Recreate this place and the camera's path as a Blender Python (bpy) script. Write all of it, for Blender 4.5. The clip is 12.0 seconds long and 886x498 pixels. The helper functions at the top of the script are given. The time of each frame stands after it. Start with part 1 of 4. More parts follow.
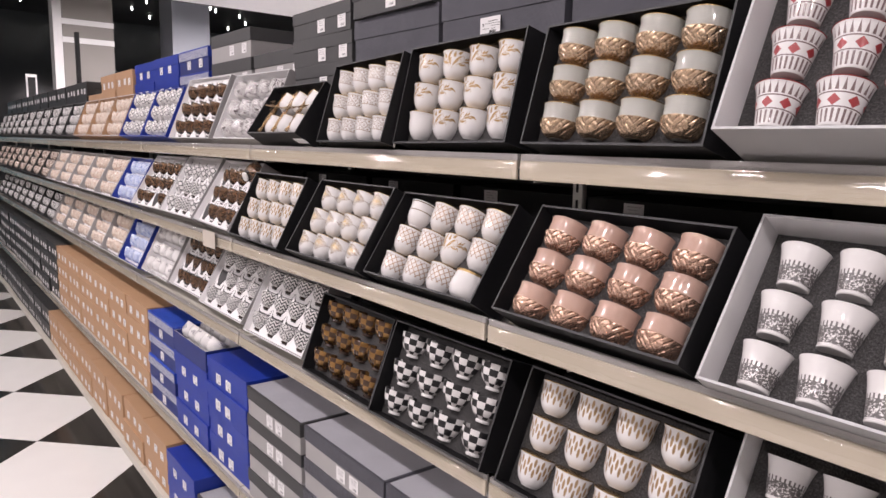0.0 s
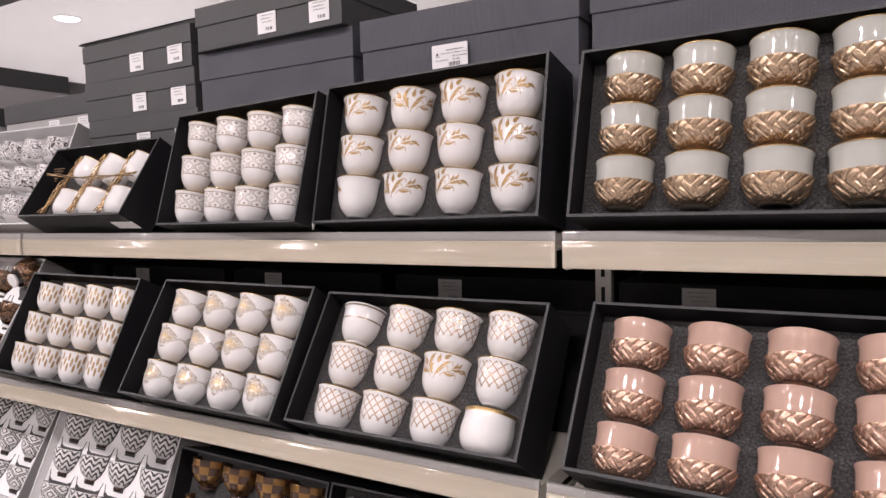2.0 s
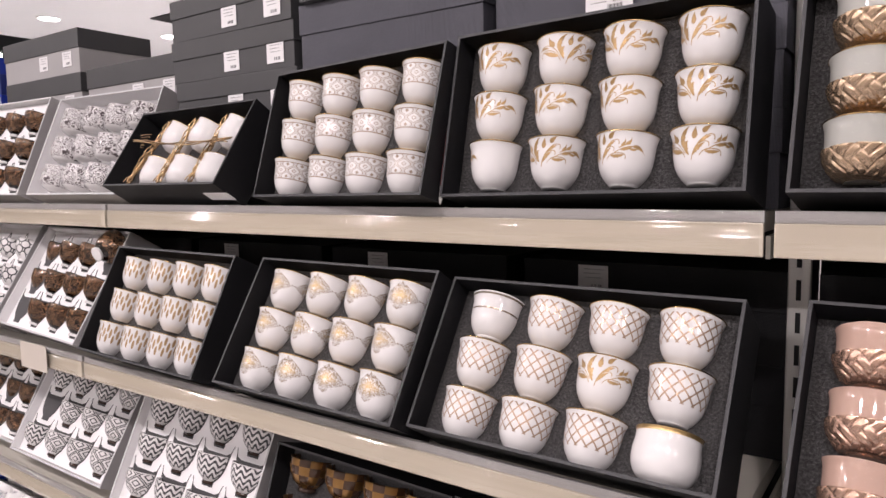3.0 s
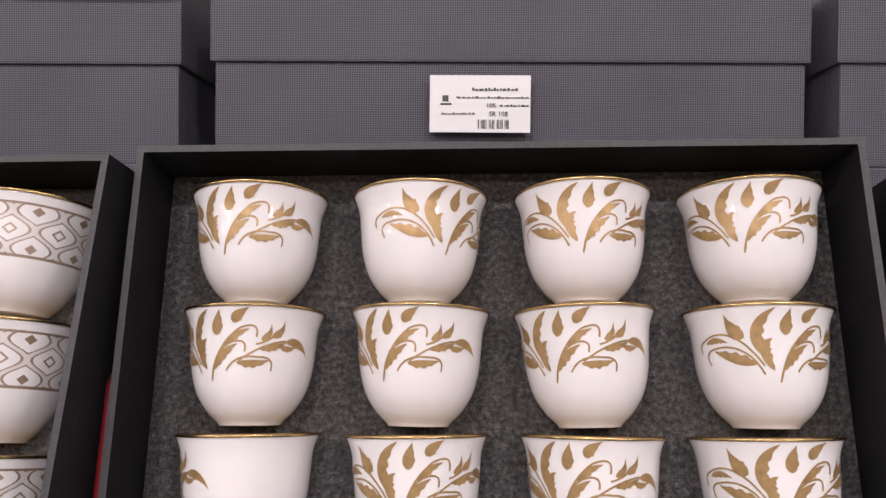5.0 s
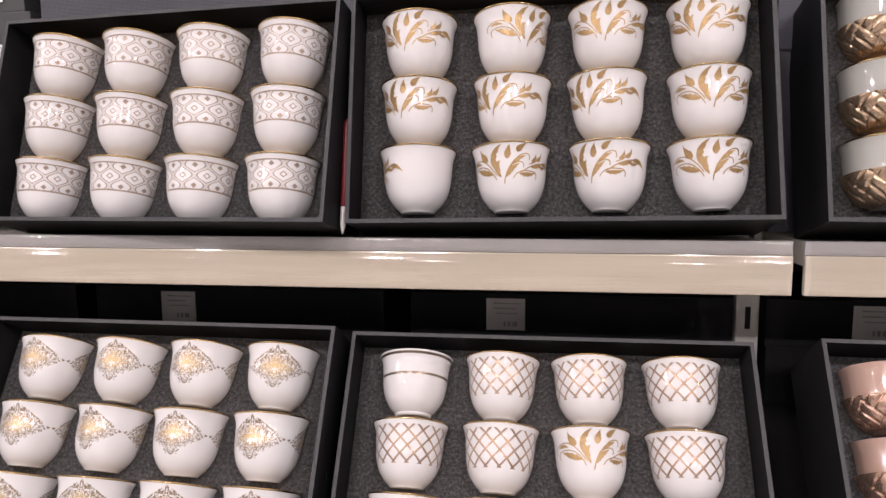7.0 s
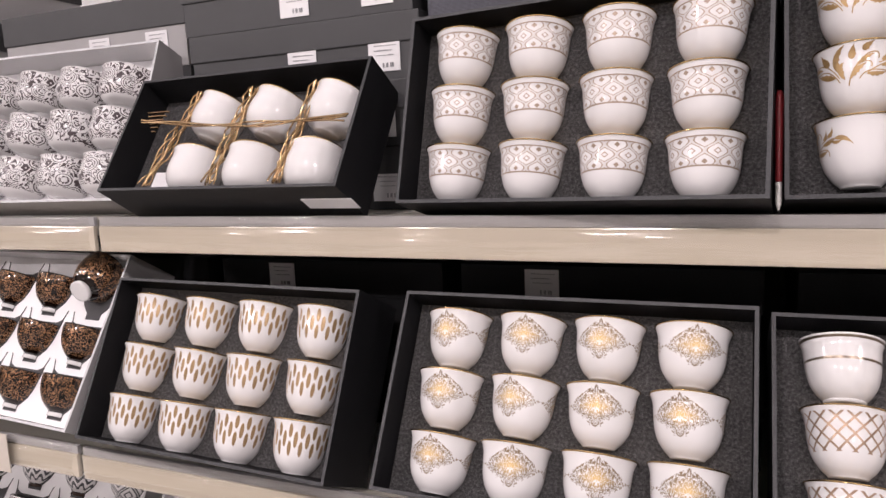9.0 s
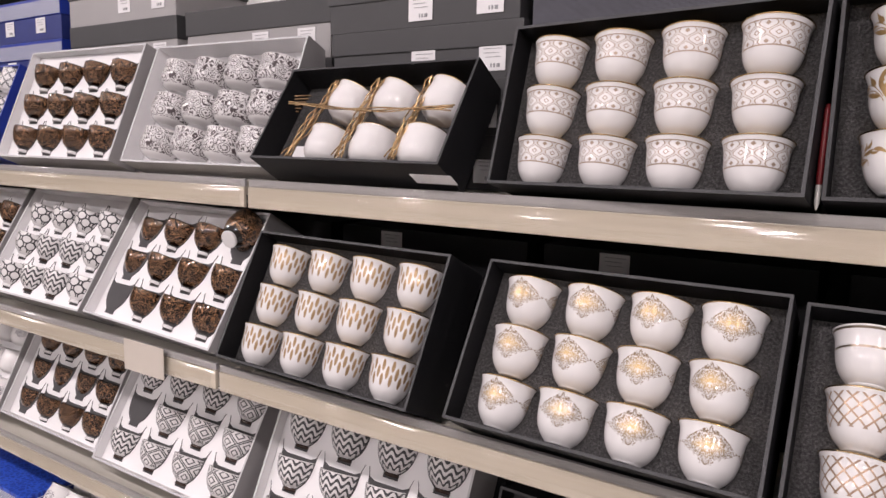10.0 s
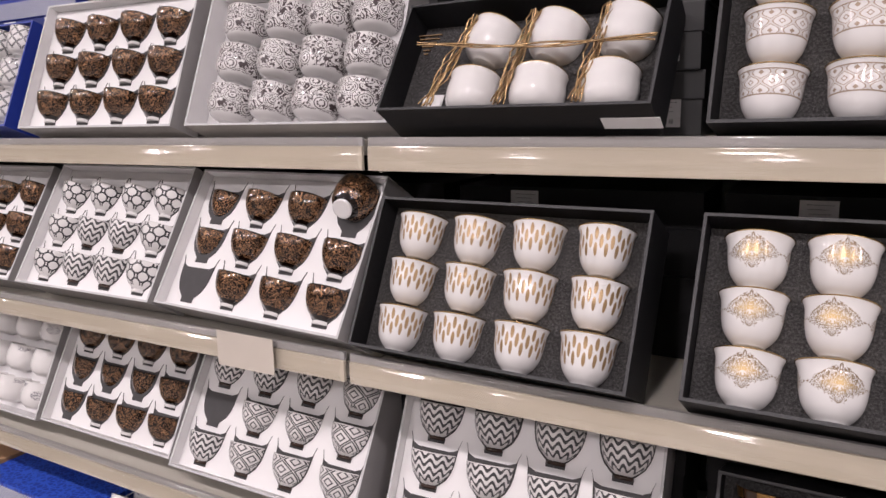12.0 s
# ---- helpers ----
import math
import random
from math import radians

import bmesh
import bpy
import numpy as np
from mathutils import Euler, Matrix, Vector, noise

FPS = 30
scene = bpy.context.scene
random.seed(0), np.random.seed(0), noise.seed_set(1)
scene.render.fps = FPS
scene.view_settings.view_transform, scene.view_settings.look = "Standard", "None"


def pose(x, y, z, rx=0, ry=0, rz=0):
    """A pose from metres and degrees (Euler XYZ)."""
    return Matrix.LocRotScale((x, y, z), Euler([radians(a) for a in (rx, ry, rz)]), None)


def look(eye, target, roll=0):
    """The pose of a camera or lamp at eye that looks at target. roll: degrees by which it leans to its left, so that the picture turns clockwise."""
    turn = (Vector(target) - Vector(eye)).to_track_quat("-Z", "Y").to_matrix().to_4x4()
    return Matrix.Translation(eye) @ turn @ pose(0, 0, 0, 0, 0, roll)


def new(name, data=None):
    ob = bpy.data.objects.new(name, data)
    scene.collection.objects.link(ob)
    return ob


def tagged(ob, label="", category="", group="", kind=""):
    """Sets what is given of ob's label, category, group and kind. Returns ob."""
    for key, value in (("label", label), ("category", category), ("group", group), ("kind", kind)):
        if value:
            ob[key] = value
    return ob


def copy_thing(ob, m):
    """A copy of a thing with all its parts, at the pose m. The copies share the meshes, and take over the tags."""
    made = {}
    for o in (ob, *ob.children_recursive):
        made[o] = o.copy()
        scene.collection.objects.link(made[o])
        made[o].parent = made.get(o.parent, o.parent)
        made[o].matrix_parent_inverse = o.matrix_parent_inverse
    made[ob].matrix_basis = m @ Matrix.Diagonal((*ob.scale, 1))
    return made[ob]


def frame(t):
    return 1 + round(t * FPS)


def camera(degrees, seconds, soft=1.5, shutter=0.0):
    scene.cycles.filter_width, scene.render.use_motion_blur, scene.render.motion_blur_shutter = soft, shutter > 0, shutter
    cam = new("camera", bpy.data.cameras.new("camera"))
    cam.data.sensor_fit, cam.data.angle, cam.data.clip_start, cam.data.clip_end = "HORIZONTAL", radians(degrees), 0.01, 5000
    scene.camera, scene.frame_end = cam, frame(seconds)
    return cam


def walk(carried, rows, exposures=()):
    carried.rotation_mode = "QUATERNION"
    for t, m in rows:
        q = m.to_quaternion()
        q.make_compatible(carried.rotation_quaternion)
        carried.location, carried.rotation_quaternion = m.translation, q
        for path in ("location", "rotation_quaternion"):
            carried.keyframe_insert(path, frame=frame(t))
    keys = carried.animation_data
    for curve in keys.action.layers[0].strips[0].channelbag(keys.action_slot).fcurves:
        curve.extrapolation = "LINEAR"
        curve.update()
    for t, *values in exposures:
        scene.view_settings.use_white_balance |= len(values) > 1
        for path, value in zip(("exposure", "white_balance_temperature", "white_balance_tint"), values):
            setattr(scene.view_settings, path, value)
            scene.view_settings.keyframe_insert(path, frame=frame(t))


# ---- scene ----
cam = camera(65.1, 12.0)
PATH = [
    (0, (0.029, 0.041, 1.499), (1.251, 1.596, 1.202), 1.2),
    (0.5, (0.129, 0.186, 1.499), (1.333, 1.767, 1.271), 2.0),
    (1, (0.163, 0.307, 1.494), (1.546, 1.741, 1.325), 2.9),
    (1.5, (0.148, 0.446, 1.511), (1.832, 1.515, 1.369), -0.5),
    (2, (0.088, 0.529, 1.519), (1.803, 1.551, 1.39), -1.6),
    (2.5, (0.065, 0.576, 1.518), (1.729, 1.674, 1.359), -0.7),
    (3, (0.147, 0.681, 1.515), (1.77, 1.833, 1.324), -0.9),
    (3.5, (0.251, 0.778, 1.539), (1.98, 1.778, 1.434), -0.1),
    (3.7, (0.285, 0.812, 1.564), (2.081, 1.687, 1.461), 0.1),
    (5.3, (0.506, 0.988, 1.634), (2.505, 0.955, 1.636), -0.1),
    (5.5, (0.495, 0.992, 1.624), (2.494, 0.942, 1.636), -0.5),
    (6, (0.426, 0.984, 1.605), (2.423, 1.055, 1.526), -0.5),
    (6.5, (0.3, 0.961, 1.572), (2.265, 1.262, 1.351), 0.3),
    (6.7, (0.252, 0.956, 1.552), (2.222, 1.223, 1.333), 0.2),
    (8.3, (0.257, 1.118, 1.532), (2.133, 1.621, 1.053), -4.0),
    (8.5, (0.251, 1.125, 1.533), (2.11, 1.723, 1.099), -3.7),
    (9, (0.203, 1.143, 1.545), (2.026, 1.914, 1.262), -2.5),
    (9.5, (0.152, 1.107, 1.545), (1.913, 2.035, 1.352), -0.0),
    (10, (0.117, 1.063, 1.533), (1.783, 2.134, 1.25), 1.3),
    (10.5, (0.086, 1.071, 1.528), (1.695, 2.219, 1.229), 0.9),
    (11, (0.068, 1.134, 1.536), (1.719, 2.229, 1.262), -0.2),
    (11.5, (0.045, 1.243, 1.52), (1.749, 2.24, 1.2), -2.5),
    (12, (0.092, 1.327, 1.513), (1.814, 2.268, 1.13), -1.2),
]
walk(cam, [(t, look(eye, target, roll)) for t, eye, target, roll in PATH], ((0, -0.14), (1.0, -0.26), (1.5, -0.2), (2.5, -0.08), (3.5, -0.07), (5.5, -0.02), (6.5, -0.07), (8.5, -0.06), (10, -0.2), (12, -0.3)))

# ---- world and light ----
world = bpy.data.worlds.new("World")
scene.world = world
world.use_nodes = True
world.node_tree.nodes["Background"].inputs[0].default_value = (0.8, 0.85, 1.0, 1)
world.node_tree.nodes["Background"].inputs[1].default_value = 0.05

CEIL = 3.0
LAMP_POWER = 25.0
# The last two are unseen lamps, added to brighten the far pillar.
LAMPS = [(x, y) for x in (-0.75, -2.4) for y in (-1.3, 0.13, 1.56, 2.99, 4.42, 6.4)] + [(-0.4, 7.85), (1.5, 7.85)]
# The last three are added beyond the visible ones to brighten the ceiling.
EAST_LAMPS = [(3.27, 7.1), (3.26, 5.67), (4.37, 6.96), (4.37, 5.55), (3.26, 4.2), (4.37, 4.1)]
for lx, ly in LAMPS + EAST_LAMPS:
    ld = bpy.data.lights.new("downlight_lamp", "AREA")
    ld.shape, ld.size, ld.energy, ld.color = "DISK", 0.16, (LAMP_POWER if ly < 7.5 else 9.0) if lx < 2 else 105.0, (1.0, 0.888, 0.91)
    lo = new("downlight_lamp", ld)
    lo.matrix_world = pose(lx, ly, CEIL - 0.03)


# ---- materials ----
class Nodes:
    """Small helper to write node trees as expressions."""

    def __init__(self, name):
        self.mat = bpy.data.materials.new(name)
        self.mat.use_nodes = True
        self.nt = self.mat.node_tree
        self.bsdf = self.nt.nodes["Principled BSDF"]

    def put(self, socket, value):
        if isinstance(value, (int, float)):
            socket.default_value = value
        elif isinstance(value, tuple):
            socket.default_value = value if len(value) == 4 or socket.type == "VECTOR" else (*value, 1)
        else:
            self.nt.links.new(value, socket)

    def m(self, op, a, b=None, c=None):
        n = self.nt.nodes.new("ShaderNodeMath")
        n.operation = op
        for s, v in zip(n.inputs, (a, b, c)):
            if v is not None:
                self.put(s, v)
        return n.outputs[0]

    def add(self, a, b): return self.m("ADD", a, b)
    def sub(self, a, b): return self.m("SUBTRACT", a, b)
    def mul(self, a, b): return self.m("MULTIPLY", a, b)
    def lt(self, a, b): return self.m("LESS_THAN", a, b)
    def gt(self, a, b): return self.m("GREATER_THAN", a, b)
    def band(self, v, lo, hi): return self.mul(self.gt(v, lo), self.lt(v, hi))
    def frac(self, a): return self.m("FRACT", a)
    def absv(self, a): return self.m("ABSOLUTE", a)
    def maxi(self, a, b): return self.m("MAXIMUM", a, b)

    def mix(self, f, a, b):
        n = self.nt.nodes.new("ShaderNodeMix")
        n.data_type = "RGBA"
        self.put(n.inputs[0], f), self.put(n.inputs[6], a), self.put(n.inputs[7], b)
        return n.outputs[2]

    def coords(self, kind="Object"):
        return self.nt.nodes.new("ShaderNodeTexCoord").outputs[kind]

    def xyz(self, vec=None):
        n = self.nt.nodes.new("ShaderNodeSeparateXYZ")
        self.put(n.inputs[0], vec if vec is not None else self.coords())
        return n.outputs

    def noise(self, scale, detail=2.0, vec=None, rough=0.5, dist=0.0):
        n = self.nt.nodes.new("ShaderNodeTexNoise")
        self.put(n.inputs["Vector"], vec if vec is not None else self.coords())
        n.inputs["Scale"].default_value, n.inputs["Detail"].default_value = scale, detail
        n.inputs["Roughness"].default_value, n.inputs["Distortion"].default_value = rough, dist
        return n.outputs[0]

    def voronoi(self, scale, feature="F1", vec=None):
        n = self.nt.nodes.new("ShaderNodeTexVoronoi")
        n.feature = feature
        self.put(n.inputs["Vector"], vec if vec is not None else self.coords())
        n.inputs["Scale"].default_value = scale
        return n.outputs["Distance"]

    def vec(self, x, y, z=0.0):
        n = self.nt.nodes.new("ShaderNodeCombineXYZ")
        for s, v in zip(n.inputs, (x, y, z)):
            self.put(s, v)
        return n.outputs[0]

    def random(self):
        return self.nt.nodes.new("ShaderNodeObjectInfo").outputs["Random"]

    def bump(self, height, strength, distance=0.001):
        n = self.nt.nodes.new("ShaderNodeBump")
        n.inputs["Strength"].default_value, n.inputs["Distance"].default_value = strength, distance
        self.put(n.inputs["Height"], height)
        self.nt.links.new(n.outputs[0], self.bsdf.inputs["Normal"])

    def set(self, color=None, rough=None, metal=None, coat=None, spec=None):
        for key, v in (("Base Color", color), ("Roughness", rough), ("Metallic", metal), ("Coat Weight", coat), ("Specular IOR Level", spec)):
            if v is not None:
                self.put(self.bsdf.inputs[key], v)
        return self.mat

    def shade(self, color, amount, scale, detail=3.0):
        """color, varied by noise by the given amount."""
        f = self.noise(scale, detail)
        dark = tuple(c * (1 - amount) for c in color)
        light = tuple(min(1, c * (1 + amount)) for c in color)
        return self.mix(f, dark, light)


def plain(name, color, rough=0.6, metal=0.0, amount=0.12, scale=8.0, fine=0.0, fine_scale=900.0, coat=0.0):
    n = Nodes(name)
    n.set(n.shade(color, amount, scale), rough, metal, coat)
    if fine:
        n.bump(n.noise(fine_scale, 2.0), fine, 0.0006)
    return n.mat


def cloth_paper(name, color, light, pitch=0.0016, amount=0.5):
    """Box paper embossed with a fine diagonal weave."""
    n = Nodes(name)
    x, y, z = n.xyz()
    k = math.pi / pitch
    a = n.m("SINE", n.mul(n.add(n.add(x, y), z), k))
    b = n.m("SINE", n.mul(n.sub(n.add(x, y), z), k))
    w = n.add(n.mul(n.mul(a, b), 0.5), 0.5)
    col = n.mix(n.mul(w, amount), color, light)
    n.set(n.mix(n.mul(n.noise(14, 3), 0.35), col, tuple(c * 0.6 for c in color)), 0.55)
    n.bump(w, 0.35, 0.0004)
    n.set(spec=0.25)
    return n.mat


def cup_frame(n, height):
    """Turn about the cup in revolutions, and height from 0 to 1."""
    x, y, z = n.xyz()
    return n.mul(n.m("ARCTAN2", y, x), 1 / (2 * math.pi)), n.mul(z, 1 / height)


WHITE = (0.70, 0.685, 0.68)
GOLD = (0.63, 0.44, 0.20)
CUP_H = 0.0472


def red_grey(n, u, v):
    return n.mix(n.band(v, 0.40, 0.64), (0.16, 0.11, 0.11), (0.32, 0.04, 0.045))


def porcelain(name, mask_of=None, base=WHITE, ink=GOLD, ink_metal=0.85, ink_rough=0.28, height=CUP_H, rough=0.07):
    n = Nodes(name)
    body = n.shade(base, 0.03, 40)
    if mask_of is None:
        return n.set(body, rough, 0.0, 0.35)
    u, v = cup_frame(n, height)
    mask = mask_of(n, u, v)
    worn = ink(n, u, v) if callable(ink) else n.mix(n.noise(500, 2), ink, tuple(c * 0.72 for c in ink))
    return n.set(n.mix(mask, body, worn), n.add(rough, n.mul(mask, ink_rough - rough)), n.mul(mask, ink_metal), 0.3)


def ogee(n, u, v):
    p = n.mul(n.absv(n.sub(n.frac(n.mul(u, 9)), 0.5)), 2)
    q = n.mul(n.absv(n.sub(v, 0.675)), 1 / 0.165)
    side = n.sub(p, n.add(0.5, n.mul(n.m("COSINE", n.mul(q, math.pi)), 0.5)))
    off = n.absv(side)
    lines = n.maxi(n.band(off, 0.13, 0.25), n.mul(n.lt(off, 0.13), 0.16))
    d = n.add(p, q)
    hollow = n.band(d, 0.20, 0.33)
    e = n.add(n.sub(1.0, p), n.absv(n.sub(1.0, q)))
    pat = n.mul(n.maxi(n.maxi(lines, hollow), n.lt(e, 0.26)), n.band(v, 0.45, 0.90))
    edge = n.maxi(n.band(v, 0.435, 0.46), n.band(v, 0.89, 0.91))
    return n.maxi(pat, edge)


def lattice(n, u, v):
    a = n.absv(n.sub(n.frac(n.add(n.mul(u, 15), n.mul(v, 4.2))), 0.5))
    b = n.absv(n.sub(n.frac(n.sub(n.mul(u, 15), n.mul(v, 4.2))), 0.5))
    return n.mul(n.maxi(n.lt(a, 0.095), n.lt(b, 0.095)), n.band(v, 0.33, 0.92))


def medallion_frame(n, u, v):
    du = n.absv(n.sub(n.frac(n.add(n.mul(u, 3), 0.25)), 0.5))
    return du, n.add(n.mul(du, 1.65), n.mul(n.absv(n.sub(v, 0.62)), 2.35))


def medallion(n, u, v):
    du, d = medallion_frame(n, u, v)
    swirl = n.noise(1.0, 1.0, n.vec(n.mul(du, 22), n.mul(v, 12)), dist=0.8)
    ring = n.m("SINE", n.add(n.mul(d, 9), n.mul(swirl, 30)))
    fine = n.mul(n.gt(ring, -0.15), n.lt(n.add(d, n.mul(swirl, 0.40)), 0.98))
    core = n.mul(n.lt(d, 0.36), n.gt(ring, -0.65))
    return n.maxi(fine, core)


def medallion_ink(n, u, v):
    du, d = medallion_frame(n, u, v)
    return n.mix(n.m("SMOOTH_MAX", n.sub(1.0, n.mul(d, 1.7)), 0.0, 0.1), (0.22, 0.16, 0.10), (0.60, 0.42, 0.18))


def drops(n, u, v):
    def row(shift, centre, half):
        c = n.mul(n.sub(n.frac(n.add(n.mul(u, 15), shift)), 0.5), 1 / 0.175)
        h = n.mul(n.sub(v, centre), 1 / half)
        return n.lt(n.add(n.mul(c, c), n.mul(h, h)), 1.0)
    return n.maxi(n.maxi(row(0.0, 0.80, 0.13), row(0.5, 0.64, 0.15)), row(0.0, 0.47, 0.14))


def checks(n, u, v):
    a = n.m("FLOOR", n.mul(u, 12))
    b = n.m("FLOOR", n.mul(v, 4.2))
    par = n.m("MODULO", n.add(n.add(a, b), 100), 2)
    return n.mul(par, n.gt(v, 0.12))


def paisley(n, u, v):
    f = n.m("SINE", n.mul(n.noise(80, 1.2, dist=1.5), 32))
    r = n.voronoi(1.0, vec=n.vec(n.mul(u, 6), n.mul(v, 1.8)))
    petals = n.mul(n.lt(r, 0.30), n.gt(n.m("SINE", n.mul(r, 70)), -0.35))
    flower = n.maxi(n.mul(petals, n.gt(n.noise(520, 1), 0.42)), n.band(r, 0.34, 0.37))
    return n.mul(n.maxi(n.mul(n.gt(f, 0.12), n.gt(r, 0.40)), flower), n.band(v, 0.16, 0.96))


def honeycomb(n, u, v):
    p, q = n.mul(u, 8), n.mul(v, 2.1)

    def ring(sx, sy):
        a = n.sub(n.frac(n.add(p, sx)), 0.5)
        b = n.mul(n.sub(n.frac(n.add(q, sy)), 0.5), 1.15)
        r = n.m("SQRT", n.add(n.mul(a, a), n.mul(b, b)))
        return n.band(r, 0.33, 0.45)
    return n.mul(n.maxi(ring(0.0, 0.0), ring(0.5, 0.5)), n.band(v, 0.2, 0.97))


def rings(n, u, v):
    p, q = n.mul(u, 10), n.mul(v, 2.8)

    def circle(sx, sy):
        a = n.sub(n.frac(n.add(p, sx)), 0.5)
        b = n.sub(n.frac(n.add(q, sy)), 0.5)
        r = n.m("SQRT", n.add(n.mul(a, a), n.mul(b, b)))
        return n.band(r, 0.38, 0.46)
    return n.mul(n.maxi(circle(0.0, 0.0), circle(0.5, 0.5)), n.band(v, 0.15, 0.97))


def geometric(n, u, v):
    p, q = n.mul(u, 5), n.mul(v, 1.7)
    a = n.absv(n.sub(n.frac(n.add(p, q)), 0.5))
    b = n.absv(n.sub(n.frac(n.sub(p, q)), 0.5))
    f = n.frac(n.mul(n.maxi(a, b), 4.2))
    return n.mul(n.gt(f, 0.66), n.band(v, 0.18, 0.97))


def maze(n, u, v):
    p, q = n.mul(u, 2 * math.pi * 12), n.mul(v, 2 * math.pi)
    f = n.m("SINE", n.add(n.mul(n.m("SINE", p), 2.3), n.mul(q, 4.6)))
    return n.mul(n.gt(f, 0.10), n.band(v, 0.18, 0.97))


def gold_net(n, u, v):
    """Fine curling gold lines gathered in staggered lozenges."""
    p, q = n.mul(u, 8), n.mul(v, 2.1)
    a = n.absv(n.sub(n.frac(n.add(p, q)), 0.5))
    b = n.absv(n.sub(n.frac(n.sub(p, q)), 0.5))
    net = n.maxi(n.lt(a, 0.045), n.lt(b, 0.045))
    curl = n.gt(n.m("SINE", n.mul(n.noise(190, 1.5, dist=1.2), 34)), 0.58)
    speck = n.gt(n.noise(650, 1), 0.56)
    return n.mul(n.maxi(n.mul(net, speck), n.mul(curl, n.gt(n.m("MINIMUM", a, b), 0.08))), n.band(v, 0.22, 0.97))


def blossom(n, u, v):
    r = n.voronoi(1.0, vec=n.vec(n.mul(u, 3.0), n.mul(v, 1.2)))
    f = n.noise(420, 1, dist=2)
    return n.mul(n.mul(n.lt(r, 0.30), n.gt(f, 0.52)), n.band(v, 0.15, 0.9))


def spikes(n, u, v):
    z = n.absv(n.sub(n.frac(n.mul(u, 22)), 0.5))
    teeth = n.mul(n.lt(z, n.mul(n.sub(0.98, v), 1.1)), n.gt(v, 0.72))
    mid = n.mul(n.lt(n.add(n.absv(n.sub(n.frac(n.mul(u, 7)), 0.5)), n.mul(n.absv(n.sub(v, 0.52)), 2.6)), 0.33), 1.0)
    low = n.mul(n.lt(z, 0.22), n.band(v, 0.06, 0.34))
    return n.maxi(n.maxi(teeth, mid), n.maxi(low, n.maxi(n.band(v, 0.66, 0.69), n.band(v, 0.36, 0.39))))


def wool(n, u, v):
    f = n.noise(420, 2, dist=0.8)
    z = n.absv(n.sub(n.frac(n.mul(u, 26)), 0.5))
    return n.maxi(n.mul(n.gt(f, 0.44), n.band(v, 0.08, 0.46)), n.mul(n.lt(z, 0.2), n.band(v, 0.44, 0.56)))


m_white = porcelain("white_porcelain")
m_gold = plain("gold_lustre", GOLD, 0.25, 1.0, 0.15, 60)
m_leaf = plain("gold_leaf_paint", (0.36, 0.235, 0.105), 0.33, 0.42, 0.4, 260)
m_ogee = porcelain("porcelain_ogee_band", ogee, ink=(0.36, 0.27, 0.20), ink_metal=0.35)
m_lattice = porcelain("porcelain_gold_lattice", lattice, ink=(0.42, 0.29, 0.20), ink_metal=0.5)
m_medal = porcelain("porcelain_gold_medallion", medallion, ink=medallion_ink, ink_metal=0.35)
m_drops = porcelain("porcelain_gold_drops", drops, ink=(0.42, 0.28, 0.145), ink_metal=0.45)
m_paisley = porcelain("porcelain_paisley", paisley, ink=(0.060, 0.042, 0.046), ink_metal=0.0)
m_brown = porcelain("brown_gold_porcelain", gold_net, base=(0.008, 0.004, 0.003), ink=(0.40, 0.21, 0.10), ink_metal=0.35, height=0.0432)
m_honey = porcelain("porcelain_honeycomb", honeycomb, ink=(0.03, 0.03, 0.035), ink_metal=0.0, height=0.0432)
m_rings = porcelain("porcelain_rings", rings, ink=(0.06, 0.06, 0.07), ink_metal=0.0)
m_geo = porcelain("porcelain_geometric", geometric, ink=(0.04, 0.04, 0.045), ink_metal=0.0, height=0.0432)
m_maze = porcelain("porcelain_maze", maze, ink=(0.05, 0.05, 0.055), ink_metal=0.0, height=0.0432)
m_checks = porcelain("black_white_checks", checks, ink=(0.015, 0.015, 0.017), ink_metal=0.0)
m_checks_gold = porcelain("brown_gold_checks", checks, base=(0.05, 0.024, 0.013), ink=(0.40, 0.22, 0.075))
m_blossom = porcelain("porcelain_blossom", blossom, ink=(0.12, 0.11, 0.14), ink_metal=0.0)
m_spikes = porcelain("porcelain_red_figures", spikes, ink=red_grey, ink_metal=0.0, height=0.0464)
m_wool = porcelain("porcelain_grey_texture", wool, ink=(0.13, 0.12, 0.12), ink_metal=0.0, height=0.0464)
m_cream = porcelain("cream_porcelain", drops, base=(0.72, 0.58, 0.47), ink=(0.55, 0.33, 0.22), ink_metal=0.3)
m_sea = porcelain("blue_figured_porcelain", rings, base=(0.72, 0.76, 0.84), ink=(0.08, 0.14, 0.40), ink_metal=0.0)


def speckled(name, glaze):
    n = Nodes(name)
    speck = n.gt(n.noise(700, 1), 0.72)
    return n.set(n.mix(n.mul(speck, 0.35), glaze, tuple(min(1, c * 1.3) for c in glaze)), 0.06, 0.0, 0.5)


def lustre(name, metal):
    n = Nodes(name)
    return n.set(n.mix(n.noise(160, 3), metal, tuple(c * 0.7 for c in metal)), 0.24, 0.8, 0.3)


m_green_cup = speckled("grey_green_glaze", (0.42, 0.42, 0.385))
m_pink_cup = speckled("pink_glaze", (0.47, 0.32, 0.26))
m_bronze = lustre("bronze_gold_lustre", (0.60, 0.44, 0.30))
m_copper = lustre("rose_copper_lustre", (0.68, 0.45, 0.34))
m_wire = plain("dull_gold_wire", (0.42, 0.285, 0.155), 0.26, 0.9, 0.5, 300)

